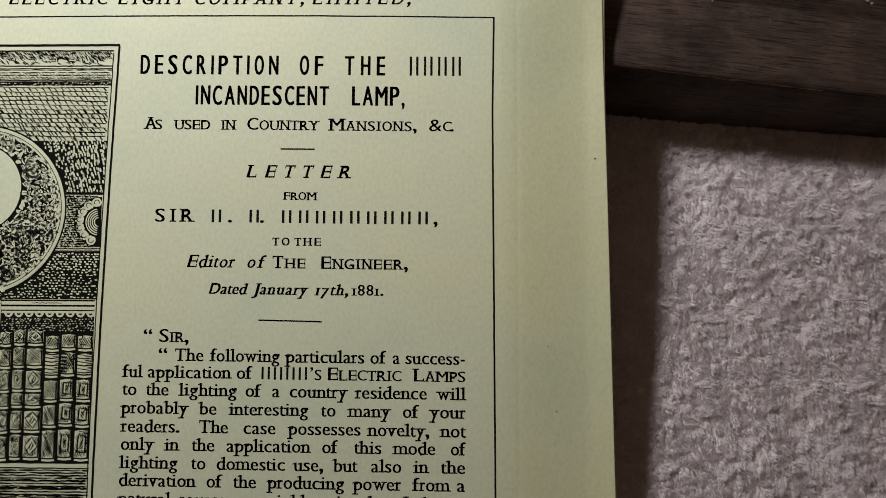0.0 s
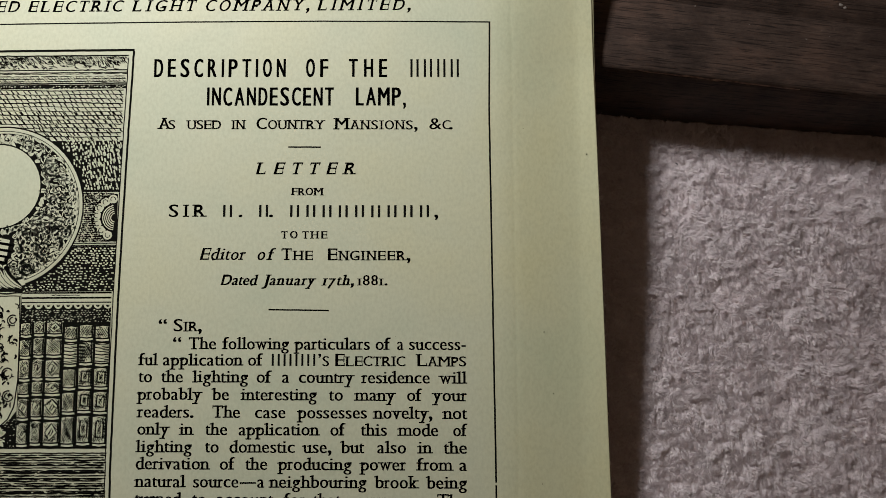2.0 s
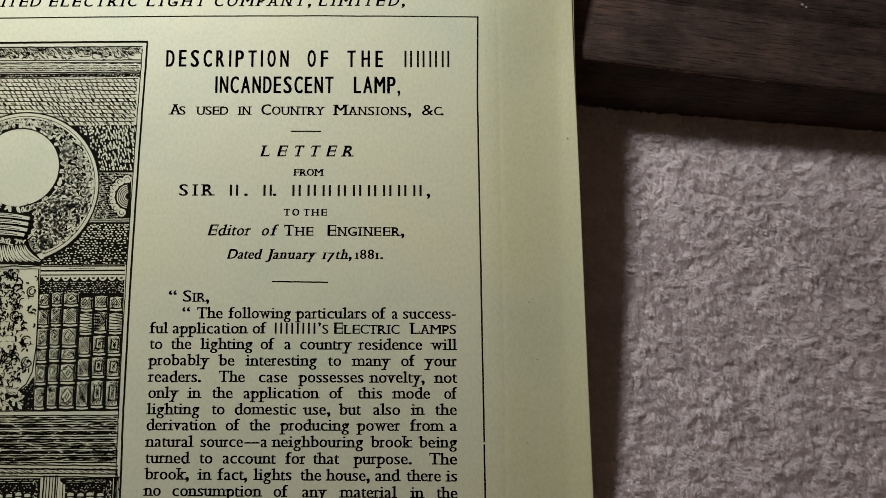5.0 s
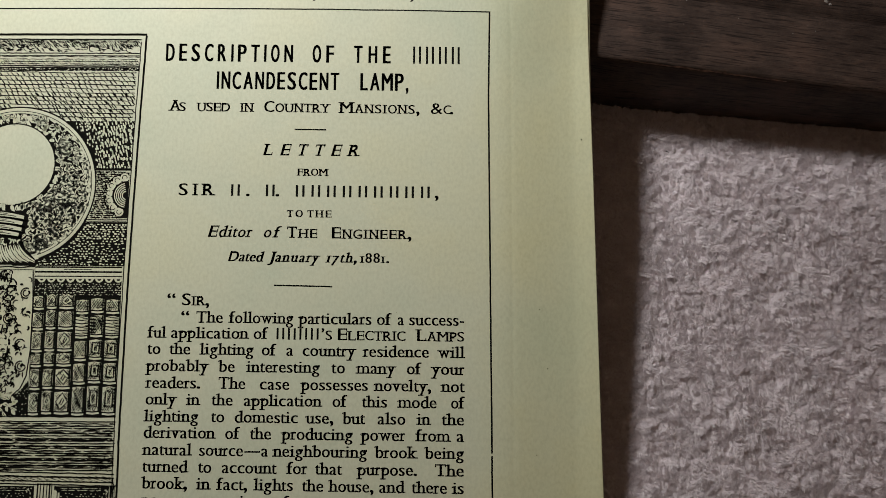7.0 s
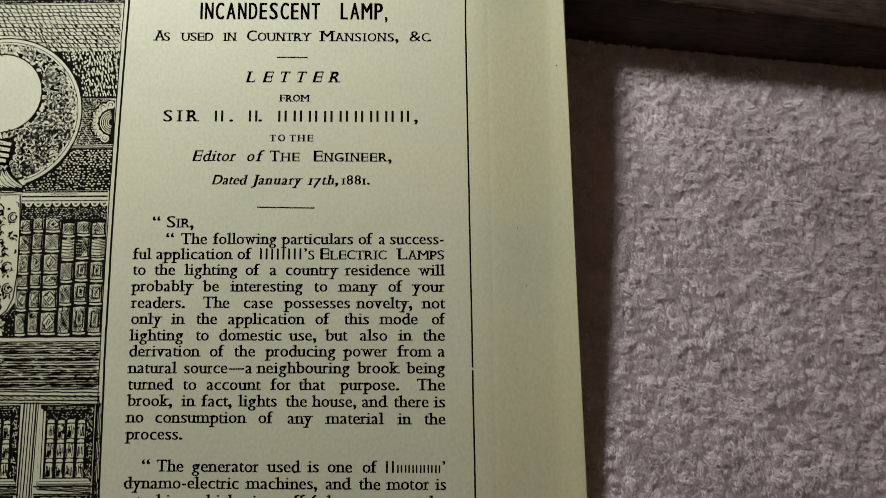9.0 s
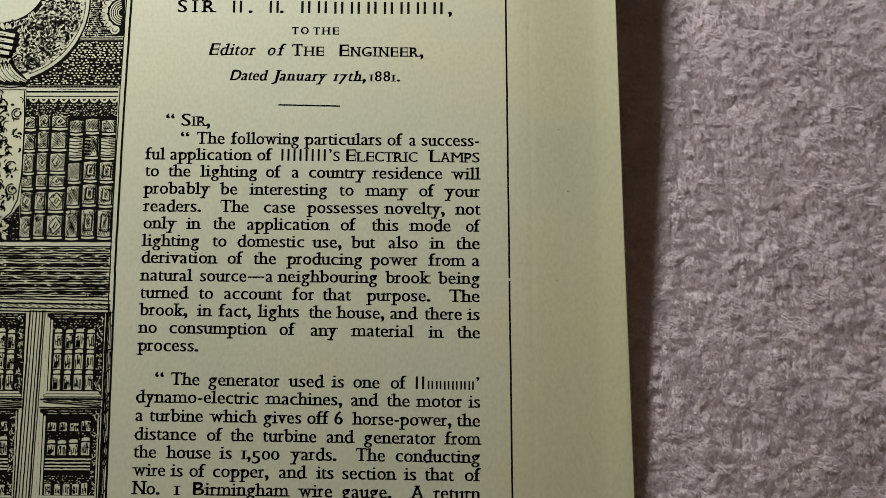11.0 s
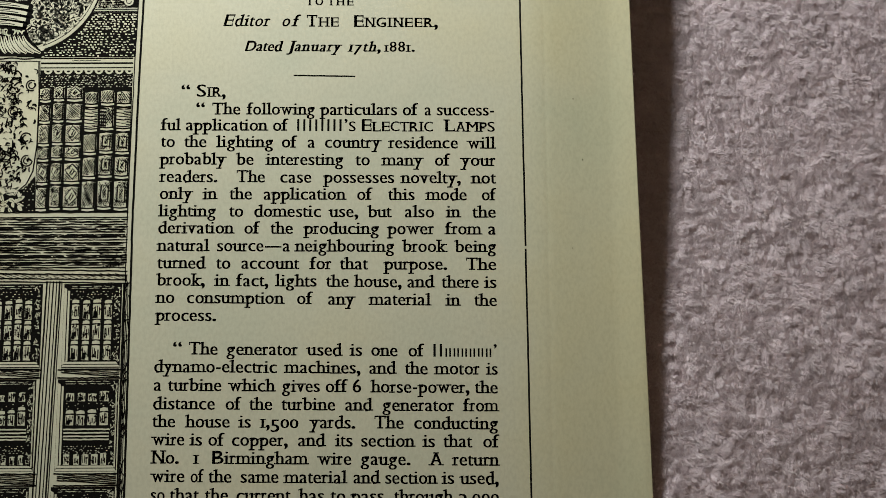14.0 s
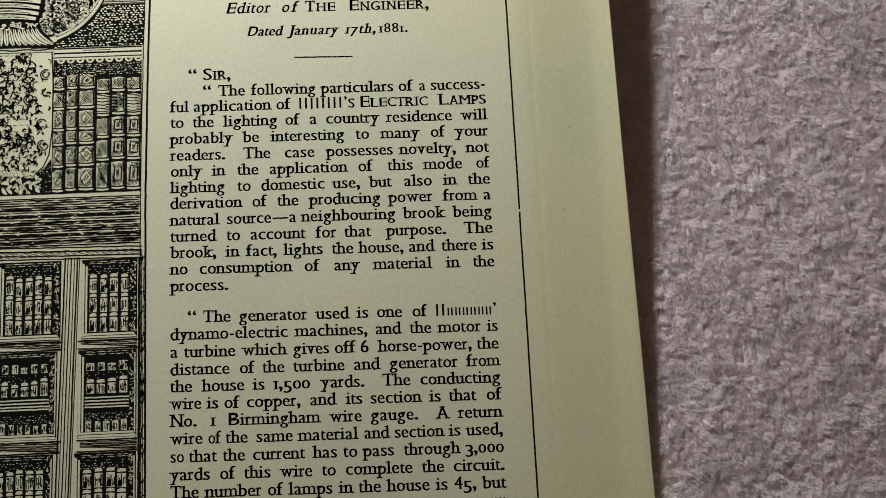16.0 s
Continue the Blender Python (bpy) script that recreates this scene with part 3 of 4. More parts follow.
set_line(-63.15, "wire is of copper, and its section is that of", (-75.0, -66.2, -62.0, -56.6, -41.3, -32.6, -26.7, -12.3, -7.5, 1.6), -0.012)
set_line(-67.32, "No. 1 Birmingham wire gauge. A return", (-75.0, -65.3, -61.2, -36.6, -26.7, -10.8, -5.4), -0.012)
set_line(-71.52, "wire of the same material and section is used,", (-75.0, -65.9, -61.7, -54.4, -44.3, -28.4, -21.1, -7.9, -3.7), -0.012)
set_line(-75.72, "so that the current has to pass through 3,000", (-75.0, -70.5, -62.4, -55.3, -40.8, -33.5, -28.8, -18.9, -4.2), -0.012)
body_line(-79.95, "yards of this wire to complete the circuit.", slope=-0.012)
body_line(-84.15, "The number of lamps in the house is 45, but", slope=-0.012)
body_line(-34.38, "process.", last=True, slope=-0.012)
body_line(-42.22, "“", -70.6, -68.6, slope=-0.013)
body_line(-88.35, "~~~ ~~~~ ~~~~~ ~~ ~~ ~~~ ~~~~~ ~~ ~~", slope=-0.012)


def rules():
    """The short rules between the headings and the border line of the page."""
    for xa, ya, xb, yb in ((-38.95, 65.5, -30.75, 65.42), (-43.3, 24.8, -28.4, 24.5)):
        ink = Print(0.02)
        ink.stroke([(xa + (xb - xa) * k / 12, ya + (yb - ya) * k / 12 + rng.normal(0, 0.02)) for k in range(13)], 0.36)
        ink.add("rule", INK, page)
    ink = Print(0.02)
    ink.stroke([(x, 98.1 - 0.000105 * (x + 60) ** 2 * (0.6 if x < -60 else 1.3) + rng.normal(0, 0.015)) for x in np.linspace(-150, 11.8, 70)], 0.34)
    ink.add("border_line", INK, page, "thin black printed line across the head of the page")
    ink = Print(0.02)
    for y0, y1 in ((97.6, -17.1), (-17.7, -150)):
        ink.stroke([(11.45 + 0.0085 * (75 - min(y, 75)) + 0.014 * max(y - 75, 0) + rng.normal(0, 0.018), y) for y in np.linspace(y0, y1, 70)], 0.44)
    ink.add("border_line", INK, page, "thin black printed line down the margin")


rules()
bpy.data.objects.remove(font_object)
bpy.data.curves.remove(font_curve)


# ---- the engraving: a globe lamp before a medallion, bookshelves and a glazed cabinet ----
def rim(y):
    """Where the engraving's border runs at a height."""
    return float(np.interp(y, [-120, -73, -9, 24, 47, 69, 91], [-81.0, -81.0, -81.1, -80.6, -80.0, -79.3, -78.5]))


LEFT = -127.0
RING, RING_R = (-110.4, 50.7), 20.3
GLOBE, GLOBE_R = (-111.5, 56.0), 10.7


def ring_at(x, y):
    return math.hypot(x - RING[0], y - RING[1])


def globe_at(x, y):
    return math.hypot(x - GLOBE[0], y - GLOBE[1])


def hatch(ink, x0, y0, x1, y1, step, width, inside=None, slope=0.0, breaks=0.1, wobble=0.05, dash=6.0):
    """Broken, slightly wavy lines across a field, bottom to top."""
    y = y0 + step / 2
    while y < y1:
        x = x0
        while x < x1:
            run = min(rng.uniform(0.5, 1.5) * dash, x1 - x)
            pts = [(x + run * k / 6, y + slope * (x + run * k / 6 - x0) + rng.normal(0, wobble)) for k in range(7)]
            if inside is not None:
                pts = [p for p in pts if inside(*p)]
            if len(pts) > 1:
                ink.stroke(pts, width * rng.uniform(0.7, 1.25), 0.5)
            x += run + (rng.uniform(0.15, 0.7) if rng.random() < breaks * 4 else 0.0)
        y += step * rng.uniform(0.9, 1.1)


def ticks(ink, x0, y0, x1, y1, step, row, slant, width, inside=None, loose=0.1):
    """Rows of short slanting strokes, as in engraved bricks."""
    y, k = y0, 0
    while y < y1 - 0.01:
        x = x0 + (k % 2) * step / 2
        while x < x1:
            a = (x + rng.normal(0, loose), y + rng.normal(0, loose * 0.5))
            b = (a[0] - slant * row, a[1] + row * 0.92)
            if a[0] < x1 and b[0] > x0 and (inside is None or (inside(*a) and inside(*b))):
                ink.stroke([a, ((a[0] + b[0]) / 2 + rng.normal(0, 0.04), (a[1] + b[1]) / 2), b], width * rng.uniform(0.7, 1.3), 0.3)
            x += step * rng.uniform(0.8, 1.2)
        y += row
        k += 1


def curls(ink, count, box, size, width, inside, lean=None, taper=0.7, turn=1.6):
    """Small bent strokes like engraved leaves."""
    x0, y0, x1, y1 = box
    for _ in range(count):
        x, y = rng.uniform(x0, x1), rng.uniform(y0, y1)
        if not inside(x, y):
            continue
        a = rng.uniform(0, 2 * math.pi) if lean is None else lean(x, y) + rng.normal(0, 0.5)
        bend = rng.uniform(-turn, turn)
        ln = size * rng.uniform(0.5, 1.3)
        pts = []
        for k in range(5):
            pts.append((x, y))
            x += ln / 4 * math.cos(a)
            y += ln / 4 * math.sin(a)
            a += bend / 4
        if all(inside(*p) for p in pts):
            ink.stroke(pts, width * rng.uniform(0.6, 1.35), taper)


def flecks(ink, x0, y0, x1, y1, step, size, inside=None, skip=0.15):
    """Rows of small dots."""
    y, k = y0, 0
    while y < y1:
        x = x0 + (k % 2) * step / 2
        while x < x1:
            px, py = x + rng.normal(0, step * 0.12), y + rng.normal(0, step * 0.1)
            if rng.random() > skip and (inside is None or inside(px, py)):
                w, h = size * rng.uniform(0.6, 1.3), size * rng.uniform(0.35, 0.7)
                ink.poly([(px - w / 2, py - h / 2), (px + w / 2, py - h / 3), (px + w / 2, py + h / 2), (px - w / 3, py + h / 2)])
            x += step
        y += step * 0.72
        k += 1


def grains(ink, box, step, size, lean, inside, loose=0.16, skip=0.05):
    """Rows of small leaning cells, as the burin leaves them between crossing lines."""
    x0, y0, x1, y1 = box
    y, k = y0, 0
    while y < y1:
        x = x0 + (k % 2) * step[0] / 2
        while x < x1:
            px, py = x + rng.normal(0, step[0] * loose), y + rng.normal(0, step[1] * loose)
            if rng.random() > skip and inside(px, py):
                w, h = size[0] * rng.uniform(0.65, 1.25) / 2, size[1] * rng.uniform(0.6, 1.2) / 2
                d = lean * h
                ink.poly([(px - w + d, py - h), (px + w * 0.6 + d, py - h * 1.05), (px + w + d * 0.4, py - h * 0.5), (px + w - d, py + h), (px - w * 0.6 - d, py + h * 1.05), (px - w - d * 0.4, py + h * 0.5)])
            x += step[0]
        y += step[1]
        k += 1


def leaves(p, box, inside, spacing, length, width, tries):
    """Leaves of bare paper with a cut midrib, packed close with no order."""
    x0, y0, x1, y1 = box
    made = []
    for _ in range(tries):
        x, y = rng.uniform(x0, x1), rng.uniform(y0, y1)
        if not inside(x, y) or any((x - q) ** 2 + (y - r) ** 2 < spacing ** 2 for q, r in made):
            continue
        made.append((x, y))
        a, ln, w, bend = rng.uniform(0, 2 * math.pi), length * rng.uniform(0.7, 1.3), width * rng.uniform(0.7, 1.2), rng.uniform(-0.9, 0.9)
        spine = []
        for k in range(5):
            q = k / 4 - 0.5
            c = bend * (0.25 - q * q) * ln
            spine.append((x + q * ln * math.cos(a) - c * math.sin(a), y + q * ln * math.sin(a) + c * math.cos(a)))
        p.bare.stroke(spine, w, 0.8)
        if rng.random() < 0.6:
            p.line.stroke(spine[:4], 0.13, 0.6)


def box_poly(ink, x0, y0, x1, y1):
    ink.poly([(x0, y0), (x1, y0), (x1, y1), (x0, y1)])


def arc(cx, cy, r, a0, a1, n=40):
    return [(cx + r * math.cos(math.radians(a0 + (a1 - a0) * k / n)), cy + r * math.sin(math.radians(a0 + (a1 - a0) * k / n))) for k in range(n + 1)]


def to_rim(gap):
    return lambda x, y: LEFT < x < rim(y) - gap


class Plate:
    """One element of the picture: a dark ground, the paper left bare on it, and fine lines over both."""

    def __init__(self):
        self.ground, self.bare, self.line = Print(0.02, 1.2), Print(0.045), Print(0.07, 1.1)
        self.cap, self.tip = Print(0.095), Print(0.12, 1.1)

    def add(self, name, label):
        ob = self.ground.add(name, INK, page, label) or self.line.add(name, INK, page, label)
        self.bare.add("bare_paper", PAPER, ob) if ob else None
        if ob and self.ground.v:
            self.line.add("fine_line", INK, ob)
        if ob:
            self.cap.add("bare_paper", PAPER, ob)
            self.tip.add("fine_line", INK, ob)


def engraving_border():
    p = Plate()
    ys = np.linspace(90.6, -112, 120)
    p.line.stroke([(rim(y) + rng.normal(0, 0.025), y) for y in ys], 0.46)
    p.line.stroke([(rim(y) - 1.25 + rng.normal(0, 0.03), y) for y in ys if y < 89.5], 0.22)
    p.line.stroke([(x, 90.75 + 0.25 * math.sin((x + 127) / 31) * 0.6 + rng.normal(0, 0.02)) for x in np.linspace(LEFT, rim(90.6) + 0.15, 50)], 0.5)
    p.add("engraving_border", "black double line round the engraving")


def engraved_cornice():
    p = Plate()
    ok = to_rim(1.3)
    for y, w in ((89.5, 0.3), (85.75, 0.25), (85.1, 0.2), (82.3, 0.3)):
        p.line.stroke([(x, y + rng.normal(0, 0.03)) for x in np.linspace(LEFT, rim(y) - 1.25, 50)], w)
    curls(p.line, 330, (LEFT, 85.9, -79.5, 89.4), 1.5, 0.26, lambda x, y: ok(x, y) and 85.9 < y < 89.4, lambda x, y: 2.5)
    ticks(p.line, LEFT, 87.4, -79.7, 89.4, 0.55, 1.0, 0.9, 0.17, ok)
    hatch(p.line, LEFT, 82.5, -79.8, 85.0, 0.62, 0.2, ok, 0, 0.2, 0.04, 3)
    ticks(p.line, LEFT, 82.6, -80.0, 84.0, 0.8, 0.7, 0.9, 0.13, ok)
    box_poly(p.ground, LEFT, 80.9, rim(81) - 1.2, 82.0)
    flecks(p.bare, LEFT, 81.0, rim(81) - 1.4, 81.9, 0.7, 0.42, None, 0.35)
    p.add("engraved_cornice", "engraved ornamental cornice, black on cream")


def engraved_wall():
    p = Plate()

    def wall(x, y):
        return x < rim(y) - 1.35 and ring_at(x, y) > RING_R + 0.15

    # courses of slanting bricks: bare bricks between thin crossing lines
    for k in range(12):
        y = 80.7 - k * 1.08
        pts = [(x, y - 0.012 * (x - LEFT) * 0.6 + 0.12 * math.sin(x * 0.21 + k) + rng.normal(0, 0.04)) for x in np.linspace(LEFT, rim(y) - 1.35, 90)]
        run = []
        for q in pts:
            if wall(*q):
                run.append(q)
            else:
                if len(run) > 2:
                    p.line.stroke(run, rng.uniform(0.16, 0.27))
                run = []
        if len(run) > 2:
            p.line.stroke(run, rng.uniform(0.18, 0.34) if k % 3 else 0.38)
    ticks(p.line, LEFT, 67.6, -79.5, 80.5, 1.5, 1.08, 0.8, 0.25, lambda x, y: wall(x, y) and y > 67.4, 0.12)
    ticks(p.line, LEFT, 67.6, -79.5, 74.5, 3.0, 1.08, 0.8, 0.3, lambda x, y: wall(x, y) and y > 67.4, 0.3)
    # fine upright work beside the medallion, bare cells on black, paler towards the border
    side = lambda x, y: wall(x, y) and x > -103 and 54.9 < y < 67.6
    steps = np.linspace(55.0, 67.5, 26)
    for ya, yb in zip(steps, steps[1:]):
        xa, xb = (RING[0] + math.sqrt(max(0.0, (RING_R + 0.2) ** 2 - (y - RING[1]) ** 2)) for y in (ya, yb))
        p.ground.poly([(xa, ya), (rim(ya) - 1.35, ya), (rim(yb) - 1.35, yb), (xb, yb)])
    grains(p.bare, (-103, 55.2, -88.5, 67.6), (0.66, 0.82), (0.40, 0.62), 0.25, lambda x, y: side(x, y) and ring_at(x, y) > RING_R + 0.9 + 0.5 * math.sin(y * 1.7), 0.2, 0.12)
    grains(p.bare, (-88.6, 55.4, -80, 67.4), (0.66, 1.05), (0.42, 0.98), 0.28, lambda x, y: side(x, y) and ring_at(x, y) > RING_R + 0.9, 0.24, 0.1)
    # darker fields below
    low = lambda x, y: wall(x, y) and x > -93 and 41.6 < y < 54.9
    box_poly(p.line, -90.2, 54.4, rim(54) - 1.3, 55.0)
    hatch(p.line, -93, 41.8, -80, 54.5, 0.55, 0.34, lambda x, y: low(x, y) and math.hypot(x + 80.7, y - 47.9) > 6.2, 0, 0.25, 0.06, 2)
    ticks(p.line, -93, 41.8, -80, 54.5, 0.9, 0.9, 0.4, 0.2, lambda x, y: low(x, y) and math.hypot(x + 80.7, y - 47.9) > 6.2)
    # dotted dark ground down to the shelf
    steps = np.linspace(29.5, 40.8, 24)
    for ya, yb in zip(steps, steps[1:]):
        xa, xb = (RING[0] + math.sqrt(max(0.0, (RING_R + 0.2) ** 2 - (y - RING[1]) ** 2)) for y in (ya, yb))
        p.ground.poly([(xa, ya), (rim(ya) - 1.3, ya), (rim(yb) - 1.3, yb), (xb, yb)])
    grains(p.bare, (-106, 30.0, -80, 36.5), (0.95, 0.66), (0.55, 0.32), 0.3, lambda x, y: wall(x, y) and ring_at(x, y) > RING_R + 0.7, 0.16, 0.12)
    grains(p.bare, (-106, 36.6, -80, 40.7), (0.9, 0.6), (0.6, 0.36), 0.3, lambda x, y: wall(x, y) and ring_at(x, y) > RING_R + 0.6, 0.14, 0.05)
    for y in (41.5, 40.95):
        p.line.stroke([(x, y + rng.normal(0, 0.03)) for x in np.linspace(-92.5, rim(41) - 1.3, 20)], 0.2)
    p.add("engraved_wall", "engraved panelled wall in fine black strokes")


def engraved_rosette():
    p = Plate()
    cx, cy = -81.9, 47.9
    cut = lambda x, y: x < rim(y) - 1.3
    p.ground.poly([q for q in arc(cx, cy, 6.0, 85, 275, 30)])
    for a in range(98, 275, 25):
        x, y = cx + 4.7 * math.cos(math.radians(a)), cy + 4.7 * math.sin(math.radians(a))
        pts = [q for q in arc(x, y, 1.15, a - 150, a + 150, 14)]
        if all(cut(*q) for q in pts):
            p.bare.poly(pts)
            p.line.stroke(arc(x, y, 0.6, a - 120, a + 120, 8), 0.18)
    for r in (3.1, 2.6, 2.1, 1.6, 1.1):
        p.bare.stroke([q for q in arc(cx, cy, r, 100, 262, 26) if cut(*q)], 0.24)
    p.add("engraved_rosette", "engraved round rosette with petals")


def engraved_medallion():
    p = Plate()
    vis = lambda x, y: x > LEFT
    # dark ground of the disc
    p.ground.poly([(max(x, LEFT), y) for x, y in arc(*RING, RING_R - 1.5, -130, 130, 60)])
    p.ground.stroke([q for q in arc(*RING, RING_R + 0.1, -71, 131, 80) if vis(*q)], 0.32)
    p.bare.stroke([q for q in arc(*RING, RING_R - 0.75, -71, 131, 80) if vis(*q)], 1.15)
    p.line.stroke([q for q in arc(*RING, RING_R - 0.95, -71, 131, 80) if vis(*q)], 0.16)
    disc = lambda x, y: x > LEFT and ring_at(x, y) < RING_R - 1.6 and globe_at(x, y) > GLOBE_R + 0.5 and not (x < -107.0 and 37 < y < 44.5) and y > 30
    # leaves and scrolls, bare paper on the dark ground
    zone = (LEFT, 30, -90, 71)
    for cx, cy, r in ((-96.3, 52.4, 2.0), (-95.6, 46.6, 1.6), (-99.5, 39.6, 2.0), (-103.6, 35.6, 1.9), (-98.2, 60.4, 1.7), (-104.5, 66.2, 1.3)):
        p.bare.stroke(arc(cx, cy, r, rng.uniform(0, 120), rng.uniform(300, 420), 18), 0.55, 0.4)
        p.bare.stroke(arc(cx + 0.2, cy - 0.1, r * 0.42, 0, 300, 12), 0.5)
    leaves(p, zone, disc, 0.86, 1.75, 0.95, 5200)
    leaves(p, zone, lambda x, y: disc(x, y) and y < 46, 1.3, 2.6, 1.2, 500)
    curls(p.bare, 420, zone, 2.6, 0.36, disc, None, 0.5, 3.4)
    curls(p.line, 700, zone, 1.5, 0.2, disc, None, 0.3, 3.4)
    # the globe, and its collar of stacked rings
    p.bare.poly([(max(x, LEFT), y) for x, y in arc(*GLOBE, GLOBE_R, 0, 360, 64)][:-1])
    p.line.stroke([q for q in arc(*GLOBE, GLOBE_R, -85, 180, 60) if vis(*q)], 0.3)
    for y, x in ((42.7, -107.0), (41.1, -107.3), (39.5, -107.5), (38.0, -108.2)):
        bow = lambda q: y - 0.011 * (q + 118) ** 2 + 0.4
        xs = np.linspace(LEFT, x, 20)
        p.line.stroke([(q, bow(q)) for q in xs], 1.75)
        p.cap.stroke([(q, bow(q)) for q in xs[:-1]], 1.12, 0.25)
        p.tip.stroke([(q, bow(q) - 0.15 + rng.normal(0, 0.04)) for q in xs[:-3]], 0.17)
        p.tip.stroke([(q, bow(q) + 0.25 + rng.normal(0, 0.04)) for q in xs[2:-5]], 0.13)
    # the flaring foot of acanthus leaves
    p.line.poly([(LEFT, 29.75), (-103.9, 29.75), (-104.6, 31.2), (-107.4, 34.2), (-108.6, 37.4), (LEFT, 37.4)])
    for k in range(15):
        t = k / 14
        xt, xb = -124.5 + 15.4 * t, -128 + 23.4 * t
        pts = [(xt + (xb - xt) * q ** 1.4, 34.9 - 4.4 * q - 0.5 * math.sin(math.pi * q)) for q in (0, 0.25, 0.5, 0.75, 1)]
        p.cap.stroke(pts, 1.15, 0.6)
        p.tip.stroke(pts, 0.16)
    for k in range(22):
        cx, cy, a0 = -126 + 0.8 * k + rng.normal(0, 0.2), 36.0 + rng.normal(0, 0.4), rng.uniform(0, 360)
        p.cap.stroke(arc(cx, cy, rng.uniform(0.35, 0.7), a0, a0 + rng.uniform(120, 240), 8), 0.42, 0.5)
    p.add("engraved_medallion", "engraved round medallion of leaves behind a white globe lamp")


def slant(ink, x0, y0, x1, y1, pitch, weight, steep):
    """Hand-cut slanting lines that fill a small box."""
    c = min(y0, y0 - steep * (x1 - x0))
    end = max(y1, y1 - steep * (x1 - x0))
    while c < end:
        lo, hi = sorted(((y0 - c) / steep, (y1 - c) / steep))
        lo, hi = max(lo, 0.0), min(hi, x1 - x0)
        if hi - lo > 0.12:
            lo += rng.uniform(0, 0.2) * (hi - lo)
            hi -= rng.uniform(0, 0.2) * (hi - lo)
            mid = (lo + hi) / 2 + rng.normal(0, 0.03)
            ink.stroke([(x0 + q, c + steep * q) for q in (lo, mid, hi)], weight * rng.uniform(0.75, 1.25), 0.4)
        c += pitch * rng.uniform(0.8, 1.2)


